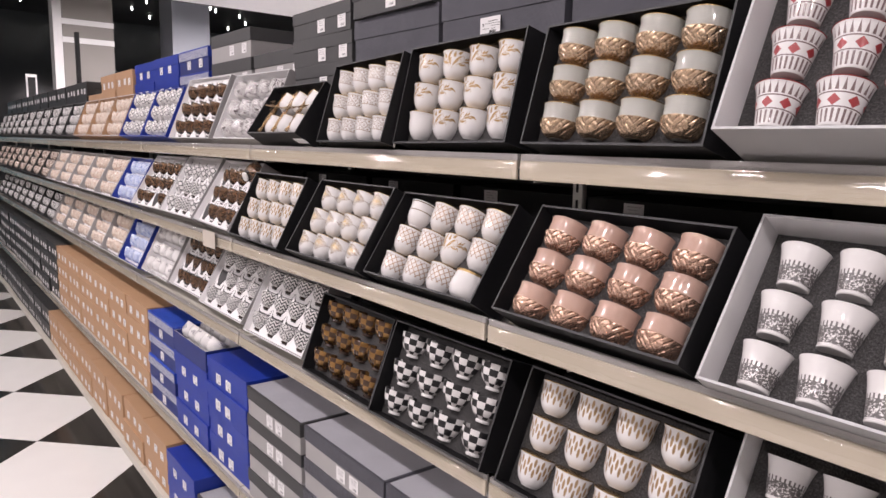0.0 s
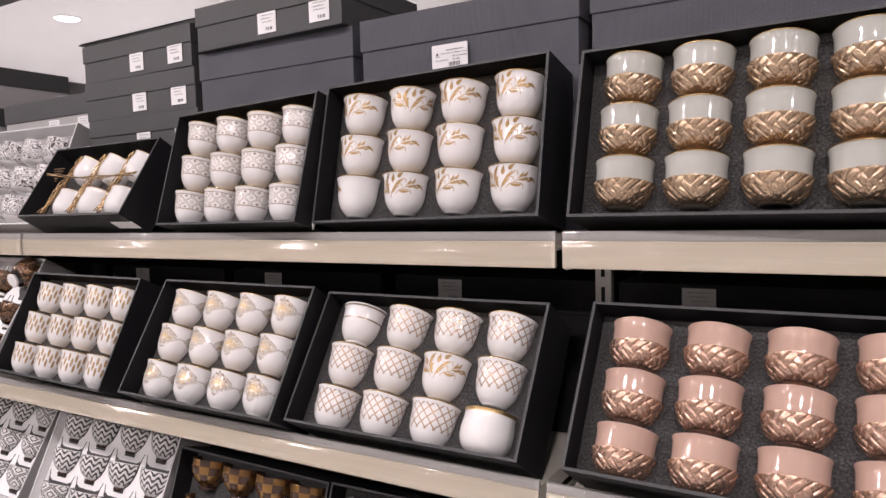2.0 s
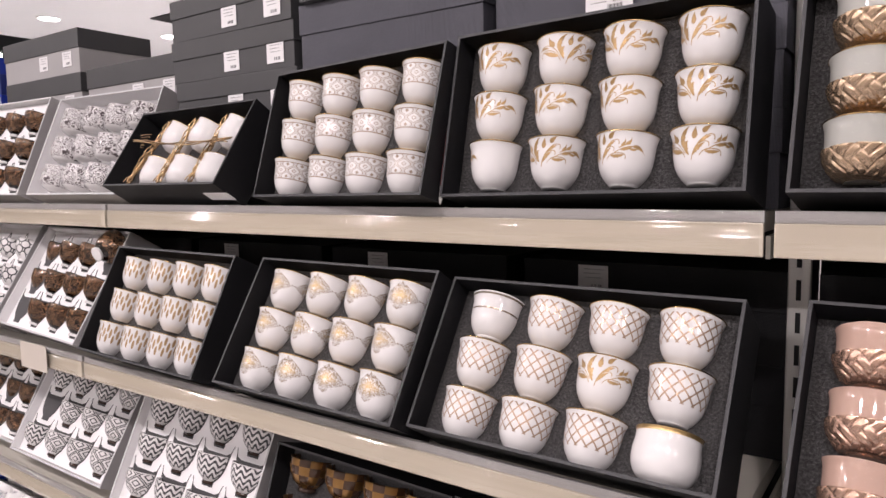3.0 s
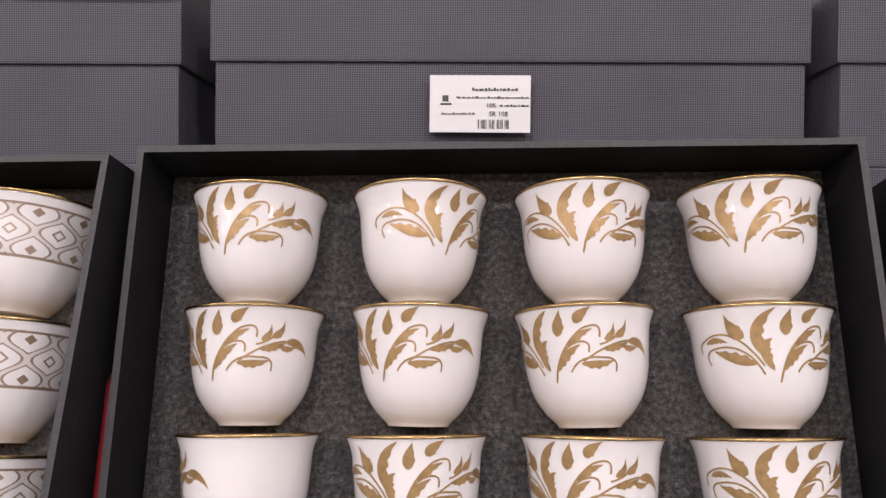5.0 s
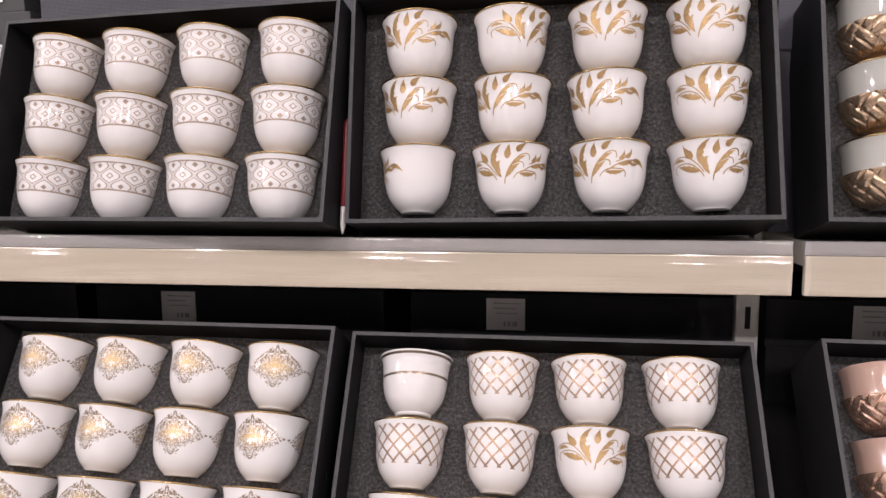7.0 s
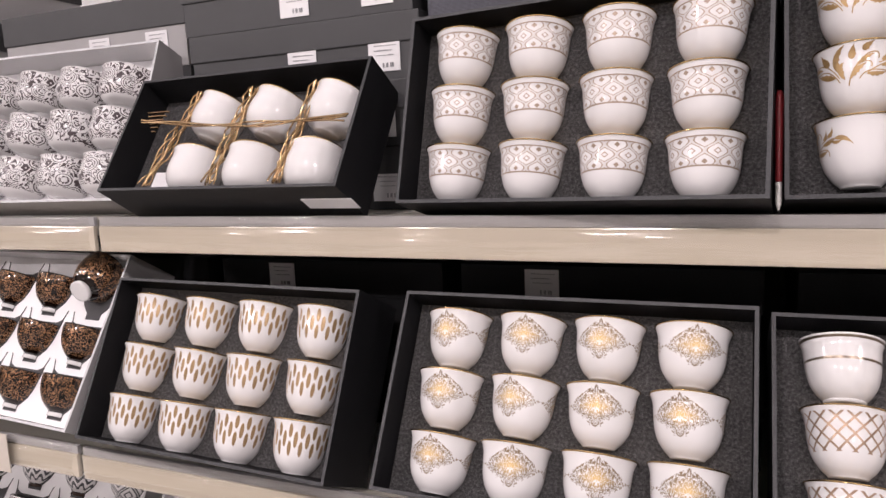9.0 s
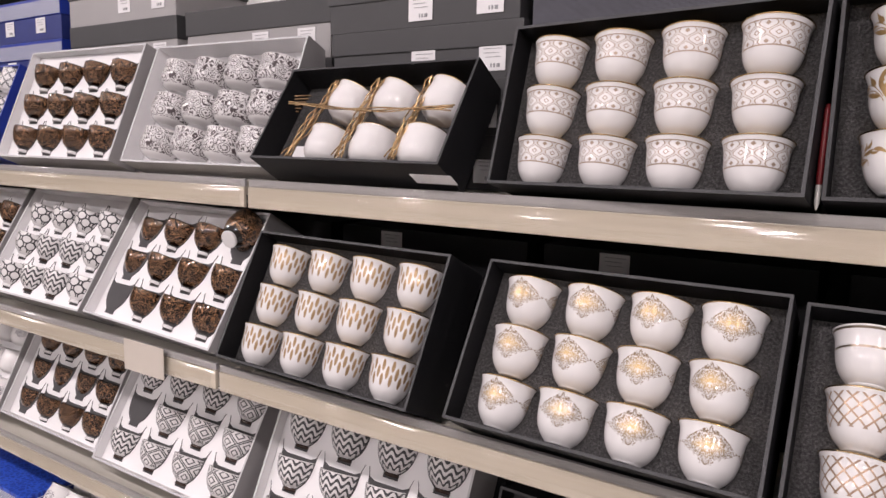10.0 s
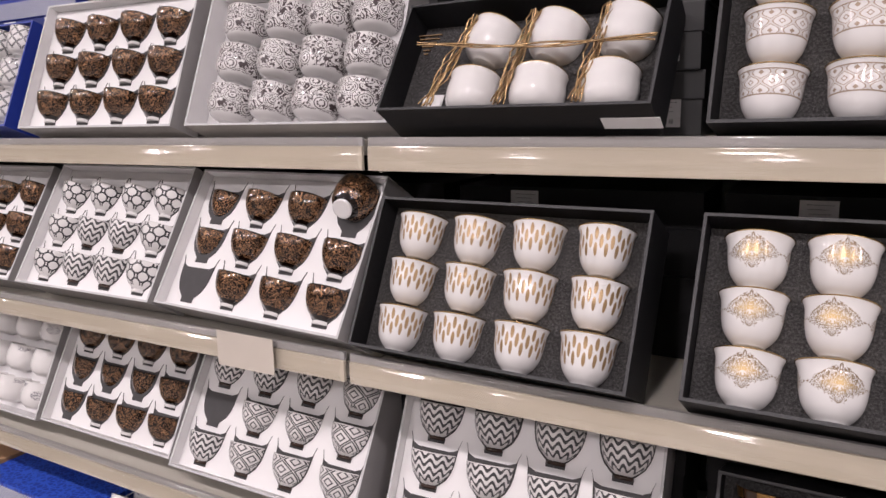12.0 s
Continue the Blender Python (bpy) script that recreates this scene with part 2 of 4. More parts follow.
m_black_paper = cloth_paper("black_box_paper", (0.008, 0.008, 0.009), (0.020, 0.020, 0.023), 0.0014)
m_grey_weave = cloth_paper("dark_grey_woven_paper", (0.014, 0.014, 0.017), (0.20, 0.20, 0.24), 0.0012, 0.85)
# Woven lid paper with the sheen of grazing light put into its pale tone.
m_sheen_weave = cloth_paper("pale_sheen_woven_paper", (0.26, 0.26, 0.28), (0.60, 0.60, 0.66), 0.0026, 0.9)
m_grey_paper = plain("mid_grey_box_paper", (0.34, 0.33, 0.328), 0.6, 0, 0.1, 10, 0.15)
m_dark_lid = plain("charcoal_lid_paper", (0.046, 0.046, 0.048), 0.55, 0, 0.15, 10, 0.15)
m_light_grey = plain("light_grey_box_card", (0.42, 0.42, 0.425), 0.55, 0, 0.08, 10, 0.1)
m_white_card = plain("white_card", (0.76, 0.75, 0.755), 0.55, 0, 0.03, 20, 0.08)
m_edge = plain("worn_paper_edge", (0.032, 0.032, 0.035), 0.55, 0, 0.7, 500)
m_edge_light = plain("pale_paper_edge", (0.50, 0.50, 0.51), 0.6, 0, 0.2, 120)
m_blue = plain("royal_blue_box_paper", (0.012, 0.035, 0.30), 0.42, 0, 0.15, 10, 0.12)
m_blue_dark = plain("navy_box_paper", (0.014, 0.026, 0.16), 0.45, 0, 0.15, 10, 0.12)
m_orange = plain("tan_card_box", (0.42, 0.255, 0.145), 0.6, 0, 0.1, 5, 0.1)
m_black_box = plain("near_black_box_paper", (0.030, 0.031, 0.032), 0.5, 0, 0.2, 8, 0.1)
# Dark tone stands for the shade inside recesses the card lacks.
m_recess_shade = plain("card_recess_shade", (0.055, 0.053, 0.055), 0.8, 0, 0.2, 60)
m_tag_cream = plain("cream_tag_paper", (0.52, 0.47, 0.41), 0.6, 0, 0.05, 30, 0.08)
m_print_soft = plain("faded_grey_print", (0.30, 0.30, 0.31), 0.6)
m_print = plain("black_print", (0.06, 0.06, 0.06), 0.6)


def foam_material():
    n = Nodes("dark_foam")
    f = n.noise(400, 3, rough=0.78)
    big = n.noise(60, 2)
    ramp = n.m("POWER", f, 3.0)
    col = n.mix(n.mul(ramp, 1.6), (0.003, 0.003, 0.0035), (0.27, 0.26, 0.26))
    n.set(n.mix(n.mul(big, 0.35), col, (0.02, 0.02, 0.02)), 0.95)
    n.bump(f, 1.0, 0.0025)
    return n.mat


def band_material():
    n = Nodes("silver_patterned_band")
    x, y, z = n.xyz()
    a = n.m("SINE", n.mul(n.add(x, y), 900))
    b = n.m("SINE", n.mul(z, 1100))
    return n.set(n.mix(n.gt(n.mul(a, b), 0.05), (0.50, 0.50, 0.56), (0.10, 0.13, 0.28)), 0.4)


def scale_material():
    n = Nodes("blue_scalloped_lid_paper")
    x, y, z = n.xyz()
    d = n.voronoi(1.0, "DISTANCE_TO_EDGE", n.vec(n.mul(x, 105), n.mul(y, 105)))
    n.set(n.mix(n.lt(d, 0.12), (0.010, 0.034, 0.30), (0.032, 0.095, 0.52)), 0.4)
    n.bump(d, 0.4, 0.001)
    return n.mat


m_foam = foam_material()
m_band = band_material()
m_scale = scale_material()


def metal_shelf_material():
    n = Nodes("cream_price_strip")
    x, y, z = n.xyz()
    streak = n.noise(3.0, 3, n.vec(n.mul(x, 1), n.mul(y, 1.5), n.mul(z, 40)))
    n.set(n.mix(streak, (0.49, 0.44, 0.36), (0.59, 0.535, 0.445)), 0.22, 0.0, 0.6)
    n.bsdf.inputs["Coat Roughness"].default_value = 0.08
    n.bump(n.noise(30, 2), 0.06, 0.002)
    return n.mat


def clear_material():
    n = Nodes("clear_plastic")
    out = n.nt.nodes["Material Output"]
    tr = n.nt.nodes.new("ShaderNodeBsdfTransparent")
    tr.inputs[0].default_value = (0.90, 0.89, 0.87, 1)
    gl = n.nt.nodes.new("ShaderNodeBsdfGlossy")
    gl.inputs["Roughness"].default_value = 0.07
    fr = n.nt.nodes.new("ShaderNodeFresnel")
    fr.inputs[0].default_value = 1.6
    bm_node = n.nt.nodes.new("ShaderNodeBump")
    bm_node.inputs["Strength"].default_value, bm_node.inputs["Distance"].default_value = 0.3, 0.002
    sx, sy, sz = n.xyz()
    n.put(bm_node.inputs["Height"], n.noise(1.0, 3, n.vec(n.mul(sx, 60), n.mul(sy, 7), n.mul(sz, 110))))
    n.nt.links.new(bm_node.outputs[0], gl.inputs["Normal"])
    mx = n.nt.nodes.new("ShaderNodeMixShader")
    n.nt.links.new(fr.outputs[0], mx.inputs[0])
    n.nt.links.new(tr.outputs[0], mx.inputs[1])
    n.nt.links.new(gl.outputs[0], mx.inputs[2])
    n.nt.links.new(mx.outputs[0], out.inputs[0])
    return n.mat


m_rail = metal_shelf_material()
m_clear = clear_material()
m_shelf = plain("cream_powder_coat", (0.55, 0.52, 0.46), 0.4, 0, 0.06, 6, 0.05)
m_back = plain("dark_back_panel", (0.025, 0.025, 0.026), 0.6, 0, 0.2, 6)
m_upright = plain("white_steel", (0.62, 0.61, 0.58), 0.35, 0.2, 0.08, 12)
m_slot = plain("dark_slot", (0.01, 0.01, 0.01), 0.8)
m_ceiling = plain("white_ceiling_board", (0.78, 0.78, 0.79), 0.8, 0, 0.03, 2)
m_black = plain("matt_black_paint", (0.012, 0.012, 0.013), 0.7, 0, 0.3, 3)
# Tone lifted to carry the reflections in the shop's dark glass.
m_open = plain("dark_open_ceiling", (0.055, 0.058, 0.062), 0.6, 0, 0.5, 1.2)
m_wall = plain("warm_grey_wall", (0.50, 0.48, 0.46), 0.75, 0, 0.06, 2)
m_pillar = plain("grey_pillar_cladding", (0.25, 0.235, 0.22), 0.6, 0, 0.06, 3)
m_pillar_blue = plain("pale_blue_grey_cladding", (0.28, 0.30, 0.34), 0.5, 0, 0.06, 3)
m_trim = plain("white_trim", (0.75, 0.75, 0.75), 0.5, 0, 0.04, 5)
m_teal = plain("teal_display_panel", (0.04, 0.16, 0.20), 0.4, 0, 0.4, 4)


def tile_material(name, color, amount):
    n = Nodes(name)
    r = n.random()
    base = n.mix(n.noise(6, 4), tuple(c * (1 - amount) for c in color), color)
    n.set(n.mix(n.mul(r, 0.15), base, tuple(c * 0.7 for c in color)), n.add(0.10, n.mul(n.noise(9, 3), 0.12)), 0.0)
    n.bump(n.noise(14, 2), 0.03, 0.002)
    return n.mat


# Lightened so that its colour holds the night glass's reflections.
m_glass_wall = plain("dark_night_glass", (0.07, 0.078, 0.085), 0.15, 0, 0.5, 0.6)
m_tile_white = tile_material("white_polished_tile", (0.86, 0.85, 0.83), 0.08)
m_tile_black = tile_material("black_polished_tile", (0.022, 0.020, 0.019), 0.4)
m_grout = plain("grey_grout", (0.25, 0.24, 0.23), 0.9)


def glow(name, color, strength):
    n = Nodes(name)
    n.set((0.8, 0.8, 0.8), 0.5)
    n.put(n.bsdf.inputs["Emission Color"], color)
    n.bsdf.inputs["Emission Strength"].default_value = strength
    return n.mat


m_lamp = glow("lamp_diffuser", (1.0, 0.97, 0.93), 14.0)
m_mirrored_light = glow("mirrored_light_glow", (1.0, 0.97, 0.93), 9.0)


# ---- mesh helpers ----
def cuboid(bm, x0, x1, y0, y1, z0, z1, slot=0):
    vs = [bm.verts.new((x, y, z)) for z in (z0, z1) for y in (y0, y1) for x in (x0, x1)]
    for q in ((0, 2, 3, 1), (4, 5, 7, 6), (0, 1, 5, 4), (1, 3, 7, 5), (3, 2, 6, 7), (2, 0, 4, 6)):
        bm.faces.new([vs[i] for i in q]).material_index = slot
    return bm


def bevelled(bm, width):
    bmesh.ops.bevel(bm, geom=bm.edges[:] , offset=width, segments=2, affect="EDGES", profile=0.6)
    return bm


def mesh_of(name, bm, *mats, smooth=False):
    me = bpy.data.meshes.new(name)
    bm.normal_update()
    bm.to_mesh(me)
    bm.free()
    for mt in mats:
        me.materials.append(mt)
    if smooth:
        for p in me.polygons:
            p.use_smooth = True
    return me


def part(name, bm, material, parent, label="", smooth=False):
    mats = material if isinstance(material, tuple) else (material,)
    ob = new(name, mesh_of(name, bm, *mats, smooth=smooth) if isinstance(bm, bmesh.types.BMesh) else bm)
    if parent is not None:
        ob.parent = parent
    if label:
        tagged(ob, label)
    return ob


def structure(name, bm, material, label=""):
    ob = part(name, bm, material, None)
    return tagged(ob, label, "", "", "structure")


def lathe(profile, seg=40, shift=None, caps=True):
    bm = bmesh.new()
    loops = []
    for r, z in profile:
        ring = []
        for i in range(seg):
            a = 2 * math.pi * i / seg
            rr = r + (shift(i / seg, r, z) if shift else 0.0)
            ring.append(bm.verts.new((rr * math.cos(a), rr * math.sin(a), z)))
        loops.append(ring)
    for lo, hi in zip(loops, loops[1:]):
        for i in range(seg):
            j = (i + 1) % seg
            bm.faces.new((lo[i], lo[j], hi[j], hi[i]))
    if caps:
        bm.faces.new(loops[0][::-1])
        bm.faces.new(loops[-1])
    return bm


def smooth_profile(pts, steps=5):
    """Catmull-Rom through the points of a profile."""
    out = []
    for i in range(len(pts) - 1):
        p0, p1, p2, p3 = (Vector(pts[max(0, min(len(pts) - 1, k))]) for k in (i - 1, i, i + 1, i + 2))
        for s in range(steps):
            t = s / steps
            out.append(tuple(0.5 * (2 * p1 + (p2 - p0) * t + (2 * p0 - 5 * p1 + 4 * p2 - p3) * t * t + (3 * p1 - p0 - 3 * p2 + p3) * t ** 3)))
    out.append(tuple(pts[-1]))
    return out


FINJAN = [(0.0118, 0.0), (0.0128, 0.0014), (0.0168, 0.0055), (0.0210, 0.0125), (0.0235, 0.0215), (0.0245, 0.0310), (0.0254, 0.0395), (0.0276, 0.0460)]
FINJAN_IN = [(0.0262, 0.0456), (0.0232, 0.0340), (0.0190, 0.0150), (0.0100, 0.0050)]
BOWL = [(0.0105, 0.0), (0.0100, 0.0040), (0.0125, 0.0060), (0.0195, 0.0130), (0.0240, 0.0220), (0.0262, 0.0310), (0.0272, 0.0400)]
BOWL_IN = [(0.0262, 0.0396), (0.0245, 0.0300), (0.0190, 0.0150), (0.0080, 0.0080)]
ROUND = [(0.0125, 0.0), (0.0140, 0.0012), (0.0215, 0.0060), (0.0262, 0.0150), (0.0272, 0.0260), (0.0262, 0.0360), (0.0262, 0.0420), (0.0270, 0.0450)]
ROUND_IN = [(0.0260, 0.0446), (0.0250, 0.0340), (0.0215, 0.0150), (0.0100, 0.0050)]
TALL = [(0.0195, 0.0), (0.0205, 0.0015), (0.0225, 0.0100), (0.0270, 0.0350), (0.0310, 0.0510), (0.0335, 0.0580)]
TALL_IN = [(0.0322, 0.0576), (0.0255, 0.0350), (0.0205, 0.0150), (0.0120, 0.0060)]
WEAVE = [(0.0120, 0.0), (0.0138, 0.0015), (0.0188, 0.0060), (0.0230, 0.0130), (0.0254, 0.0210), (0.0260, 0.0260), (0.0262, 0.0340), (0.0266, 0.0410), (0.0278, 0.0460)]
WEAVE_IN = [(0.0266, 0.0456), (0.0245, 0.0340), (0.0215, 0.0150), (0.0100, 0.0050)]


def weave_shift(u, r, z):
    """Interlaced raised strips on the lower half of a cup."""
    if z < 0.002:
        return 0.0
    a, b = u * 9 + z * 50, u * 9 - z * 50
    cell = (math.floor(a) + math.floor(b)) % 2
    f = ((a if cell else b) * 2.0) % 1.0
    across = (b if cell else a) % 1.0
    flat = min(1.0, 3.6 * (1 - abs(2 * f - 1)))
    return 0.0022 * flat + 0.0008 * math.sin(math.pi * across) - 0.0004


def cup_mesh(name, outer, inner, material, seg=40, steps=4, shift=None):
    return mesh_of(name, lathe(smooth_profile(outer, steps) + inner, seg, shift), material, smooth=True)


def rim_mesh(name, r, z, material, thick=0.0007):
    return mesh_of(name, lathe([(r - 0.0012, z - 0.0002), (r + thick * 0.4, z - 0.0006), (r + thick * 0.5, z + 0.0003), (r - 0.0003, z + 0.0007), (r - 0.0012, z + 0.0003)], 40), material, smooth=True)


def radius_at(profile, z):
    pr = smooth_profile(profile, 6)
    for (r0, z0), (r1, z1) in zip(pr, pr[1:]):
        if z0 <= z <= z1:
            return r0 + (r1 - r0) * (z - z0) / max(1e-9, z1 - z0)
    return pr[-1][0]


def leaf_motif(profile, base_z):
    """A spray of gold leaves painted on a cup: curved strips laid just over its surface, facing -y (millimetres from its root)."""
    bm = bmesh.new()

    def on_cup(a, b):
        z = min(0.0462, max(0.004, base_z + b * 0.001))
        r = radius_at(profile, z) + 0.00018
        ang = a * 0.001 / 0.0283 - math.pi / 2
        return (r * math.cos(ang), r * math.sin(ang), z)

    def stroke(x0, y0, x1, y1, x2, y2, width_at):
        prev = None
        for i in range(19):
            t = i / 18
            cx = (1 - t) ** 2 * x0 + 2 * t * (1 - t) * x1 + t * t * x2
            cy = (1 - t) ** 2 * y0 + 2 * t * (1 - t) * y1 + t * t * y2
            dx = 2 * (1 - t) * (x1 - x0) + 2 * t * (x2 - x1)
            dy = 2 * (1 - t) * (y1 - y0) + 2 * t * (y2 - y1)
            ln = math.hypot(dx, dy) or 1
            up, down = width_at(t)
            row = [bm.verts.new(on_cup(cx - dy / ln * k, cy + dx / ln * k)) for k in (-down, 0, up)]
            if prev:
                for k in (0, 1):
                    bm.faces.new((prev[k], row[k], row[k + 1], prev[k + 1]))
            prev = row
    for st in STEMS:
        stroke(*st, lambda t: (0.38, 0.38))
    for *st, w in BLADES:
        def blade(t, w=w):
            h = w * 0.42 * math.sin(math.pi * min(1, t ** 0.85)) ** 0.9 + 0.08
            return h, h * (1 + 0.24 * math.sin(t * 27))
        stroke(*st, blade)
    for *st, w in BUDS:
        def bud(t, w=w):
            h = w * 0.44 * (math.sin(math.pi * t ** 0.62)) ** 1.25 + 0.06
            return h, h * (1 + 0.10 * math.sin(t * 21))
        stroke(*st, bud)
    return bm


STEMS = [
    (-6.3, 6.2, -18, 24, -32, 16.8), (-32, 16.8, -35.8, 15.3, -34.3, 11.6), (-6.3, 3, -13, 15.8, -26, 13.4), (-26, 13.4, -33.5, 12.5, -29.5, 6.9),
    (0, 0, 2, 13, 13, 20.6), (13, 20.6, 21.5, 23.8, 20, 17), (0.3, 1, 3, 14, 11, 15.4), (11, 15.4, 16.6, 16.2, 15.3, 11.3),
    (13, 7.8, 24, 15, 33, 15.8), (20, 14.2, 24, 15, 27, 17.3), (7.5, 3.8, 11, 10.4, 21, 9.2), (21, 9.2, 28.6, 9.6, 27, 3.8),
]
BLADES = [
    (-31, 15.4, -26, 17.8, -20.5, 15.5, 2.6), (-9, 7.0, -17, 8.8, -27, 12.4, 4.8), (-2.4, 4.4, -8.6, 14, -2.6, 16.6, 4.8), (-5.6, 9.5, -13.2, 20.5, -1.2, 28.2, 5.6),
    (6.5, 13.2, 9.8, 18.0, 17, 20.3, 3.3), (1.6, 4.5, 4.2, 10.2, 12, 14.4, 4.2), (22, 12.2, 28, 12.6, 33, 15.2, 2.8), (30, 14.0, 34, 11.6, 38, 13.6, 2.6), (12, 7.2, 19, 5.6, 26, 8.0, 3.4),
]
BUDS = [
    (-13.3, 17.3, -19, 19.5, -20.3, 26.6, 6.2), (2.6, 17.8, 2.8, 23, 4.6, 28, 5.6), (10.0, 22.8, 12, 26, 16.9, 28.8, 4.8),
    (22, 16.2, 26.5, 17, 26, 22.6, 3.2), (26.5, 17.6, 31.5, 18, 31.7, 23.8, 3.4), (33, 15.5, 41, 16.5, 46, 9.8, 3.8),
]
WIDE, HIGH = 1.07, 0.0472 / 0.046
FINJAN, FINJAN_IN, ROUND, ROUND_IN, WEAVE, WEAVE_IN = ([(r * WIDE, z * HIGH) for r, z in pr] for pr in (FINJAN, FINJAN_IN, ROUND, ROUND_IN, WEAVE, WEAVE_IN))
BOWL, BOWL_IN = ([(r * 1.12, z * 1.08) for r, z in pr] for pr in (BOWL, BOWL_IN))
TALL, TALL_IN = ([(r * 0.80, z * 0.80) for r, z in pr] for pr in (TALL, TALL_IN))
leaf_mesh = mesh_of("gold_leaf_motif", leaf_motif(FINJAN, 0.0174), m_leaf)

# ---- setting ----
TILE = 0.600
D = TILE * math.sqrt(2)


def tile_mesh(name, mat):
    bm = cuboid(bmesh.new(), -TILE / 2 + 0.001, TILE / 2 - 0.001, -TILE / 2 + 0.001, TILE / 2 - 0.001, -0.012, 0.0)
    return mesh_of(name, bm, mat)


bm = cuboid(bmesh.new(), -4.2, 8.2, -4.2, 18.2, -0.15, -0.003)
floor = structure("floor", bm, m_grout, "black and white polished checkerboard tile floor")
bm = bmesh.new()
cuboid(bm, -4.2, 8.2, -4.2, 8.1, CEIL, CEIL + 0.15)
structure("ceiling", bm, m_ceiling, "white ceiling board with round downlights")
structure("ceiling_dark", cuboid(bmesh.new(), -4.2, 8.2, 8.104, 18.2, 4.2, 4.35), m_open, "black open ceiling over the shop front")
structure("bulkhead", cuboid(bmesh.new(), -4.2, 8.2, 8.104, 8.2, CEIL + 0.01, 4.196), m_black, "black bulkhead above the white ceiling edge")
# Unseen walls, added to shut out world light and reflect in the cups.
structure("wall_west", cuboid(bmesh.new(), -4.35, -4.204, -4.2, 18.2, 0, 4.35), m_wall, "added warm grey wall closing the unseen shop side")
structure("wall_east", cuboid(bmesh.new(), 8.204, 8.35, -4.2, 18.2, 0, 4.35), m_wall, "added warm grey wall closing the unseen shop side")
structure("wall_south", cuboid(bmesh.new(), -4.2, 8.2, -4.35, -4.204, 0, 4.35), m_wall, "added warm grey wall closing the unseen shop side")
structure("wall_north", cuboid(bmesh.new(), -4.2, 8.2, 18.204, 18.35, 0, 4.35), m_glass_wall, "dark shop front at night")


def ceiling_slot(x0, x1, y0, y1):
    bm = cuboid(bmesh.new(), x0, x1, y0, y1, CEIL - 0.012, CEIL - 0.003)
    tagged(part("ceiling_slot", bm, m_black, None), "black recessed air slot in the white ceiling", "vent")


ceiling_slot(2.2, 2.8, 3.2, 6.35)
ceiling_slot(3.8, 4.25, 3.0, 6.4)


def downlight(x, y):
    ring = lathe([(0.085, -0.001), (0.085, -0.006), (0.105, -0.006), (0.105, -0.001), (0.085, -0.001)], 32, caps=False)
    ob = tagged(part("downlight", ring, m_trim, None, smooth=False), "round white recessed ceiling downlight, lit", "lamp", "ceiling downlights")
    disc = lathe([(0.083, -0.004), (0.083, -0.001)], 32)
    part("diffuser", disc, m_lamp, ob)
    ob.matrix_world = pose(x, y, CEIL)
    return ob


light_proto = downlight(3.27, 7.1)
# Discs are copied for the added lamps as well.
for lx, ly in EAST_LAMPS[1:] + [(5.45, 7.0)] + LAMPS:
    copy_thing(light_proto, pose(lx, ly, CEIL))


def pillar(x0, x1, y0, mat, bands):
    ob = tagged(part("pillar", cuboid(bmesh.new(), x0, x1, y0, y0 + 0.5, 0, 4.18), mat, None), "square grey clad shop pillar with pale bands", "pillar", kind="structure")
    for z in bands:
        part("band", cuboid(bmesh.new(), x0 - 0.004, x1 + 0.004, y0 - 0.006, y0 - 0.001, z - 0.03, z + 0.03), m_trim, ob)
    return ob


p1 = pillar(1.60, 2.13, 9.0, m_pillar, (2.78, 2.58))
part("edge_strip", cuboid(bmesh.new(), 1.505, 1.595, 8.99, 9.2, 0, 4.18), m_trim, p1)
pillar(2.80, 3.26, 9.0, m_pillar_blue, ())

# small glowing spots standing in for lights mirrored in the dark shop glass
rnd = random.Random(4)
mirrored_mesh = mesh_of("spot_lamp", lathe([(0.013, 0.0), (0.017, 0.05), (0.010, 0.08)], 12), m_mirrored_light)
for i in range(72):
    o = tagged(new("spot_lamp", mirrored_mesh), "small white spot standing in for a light mirrored in glass", "lamp", "far spotlights")
    gx, gy = i % 8, i // 8
    o.matrix_world = pose(-0.6 + gx * 1.0 + rnd.uniform(-0.3, 0.3), 10.2 + gy * 0.82 + rnd.uniform(-0.4, 0.4), 4.12)
    part("stem", lathe([(0.006, 0.078), (0.006, 0.085)], 8), m_black, o)

# ---- shelving ----
SHELF_BACK = 1.08
LEVELS = (("top", 0.750, 1.450, 1.490, 1.466), ("mid", 0.696, 1.210, 1.247, 1.209), ("low", 0.708, 0.957, 0.994, 0.955))


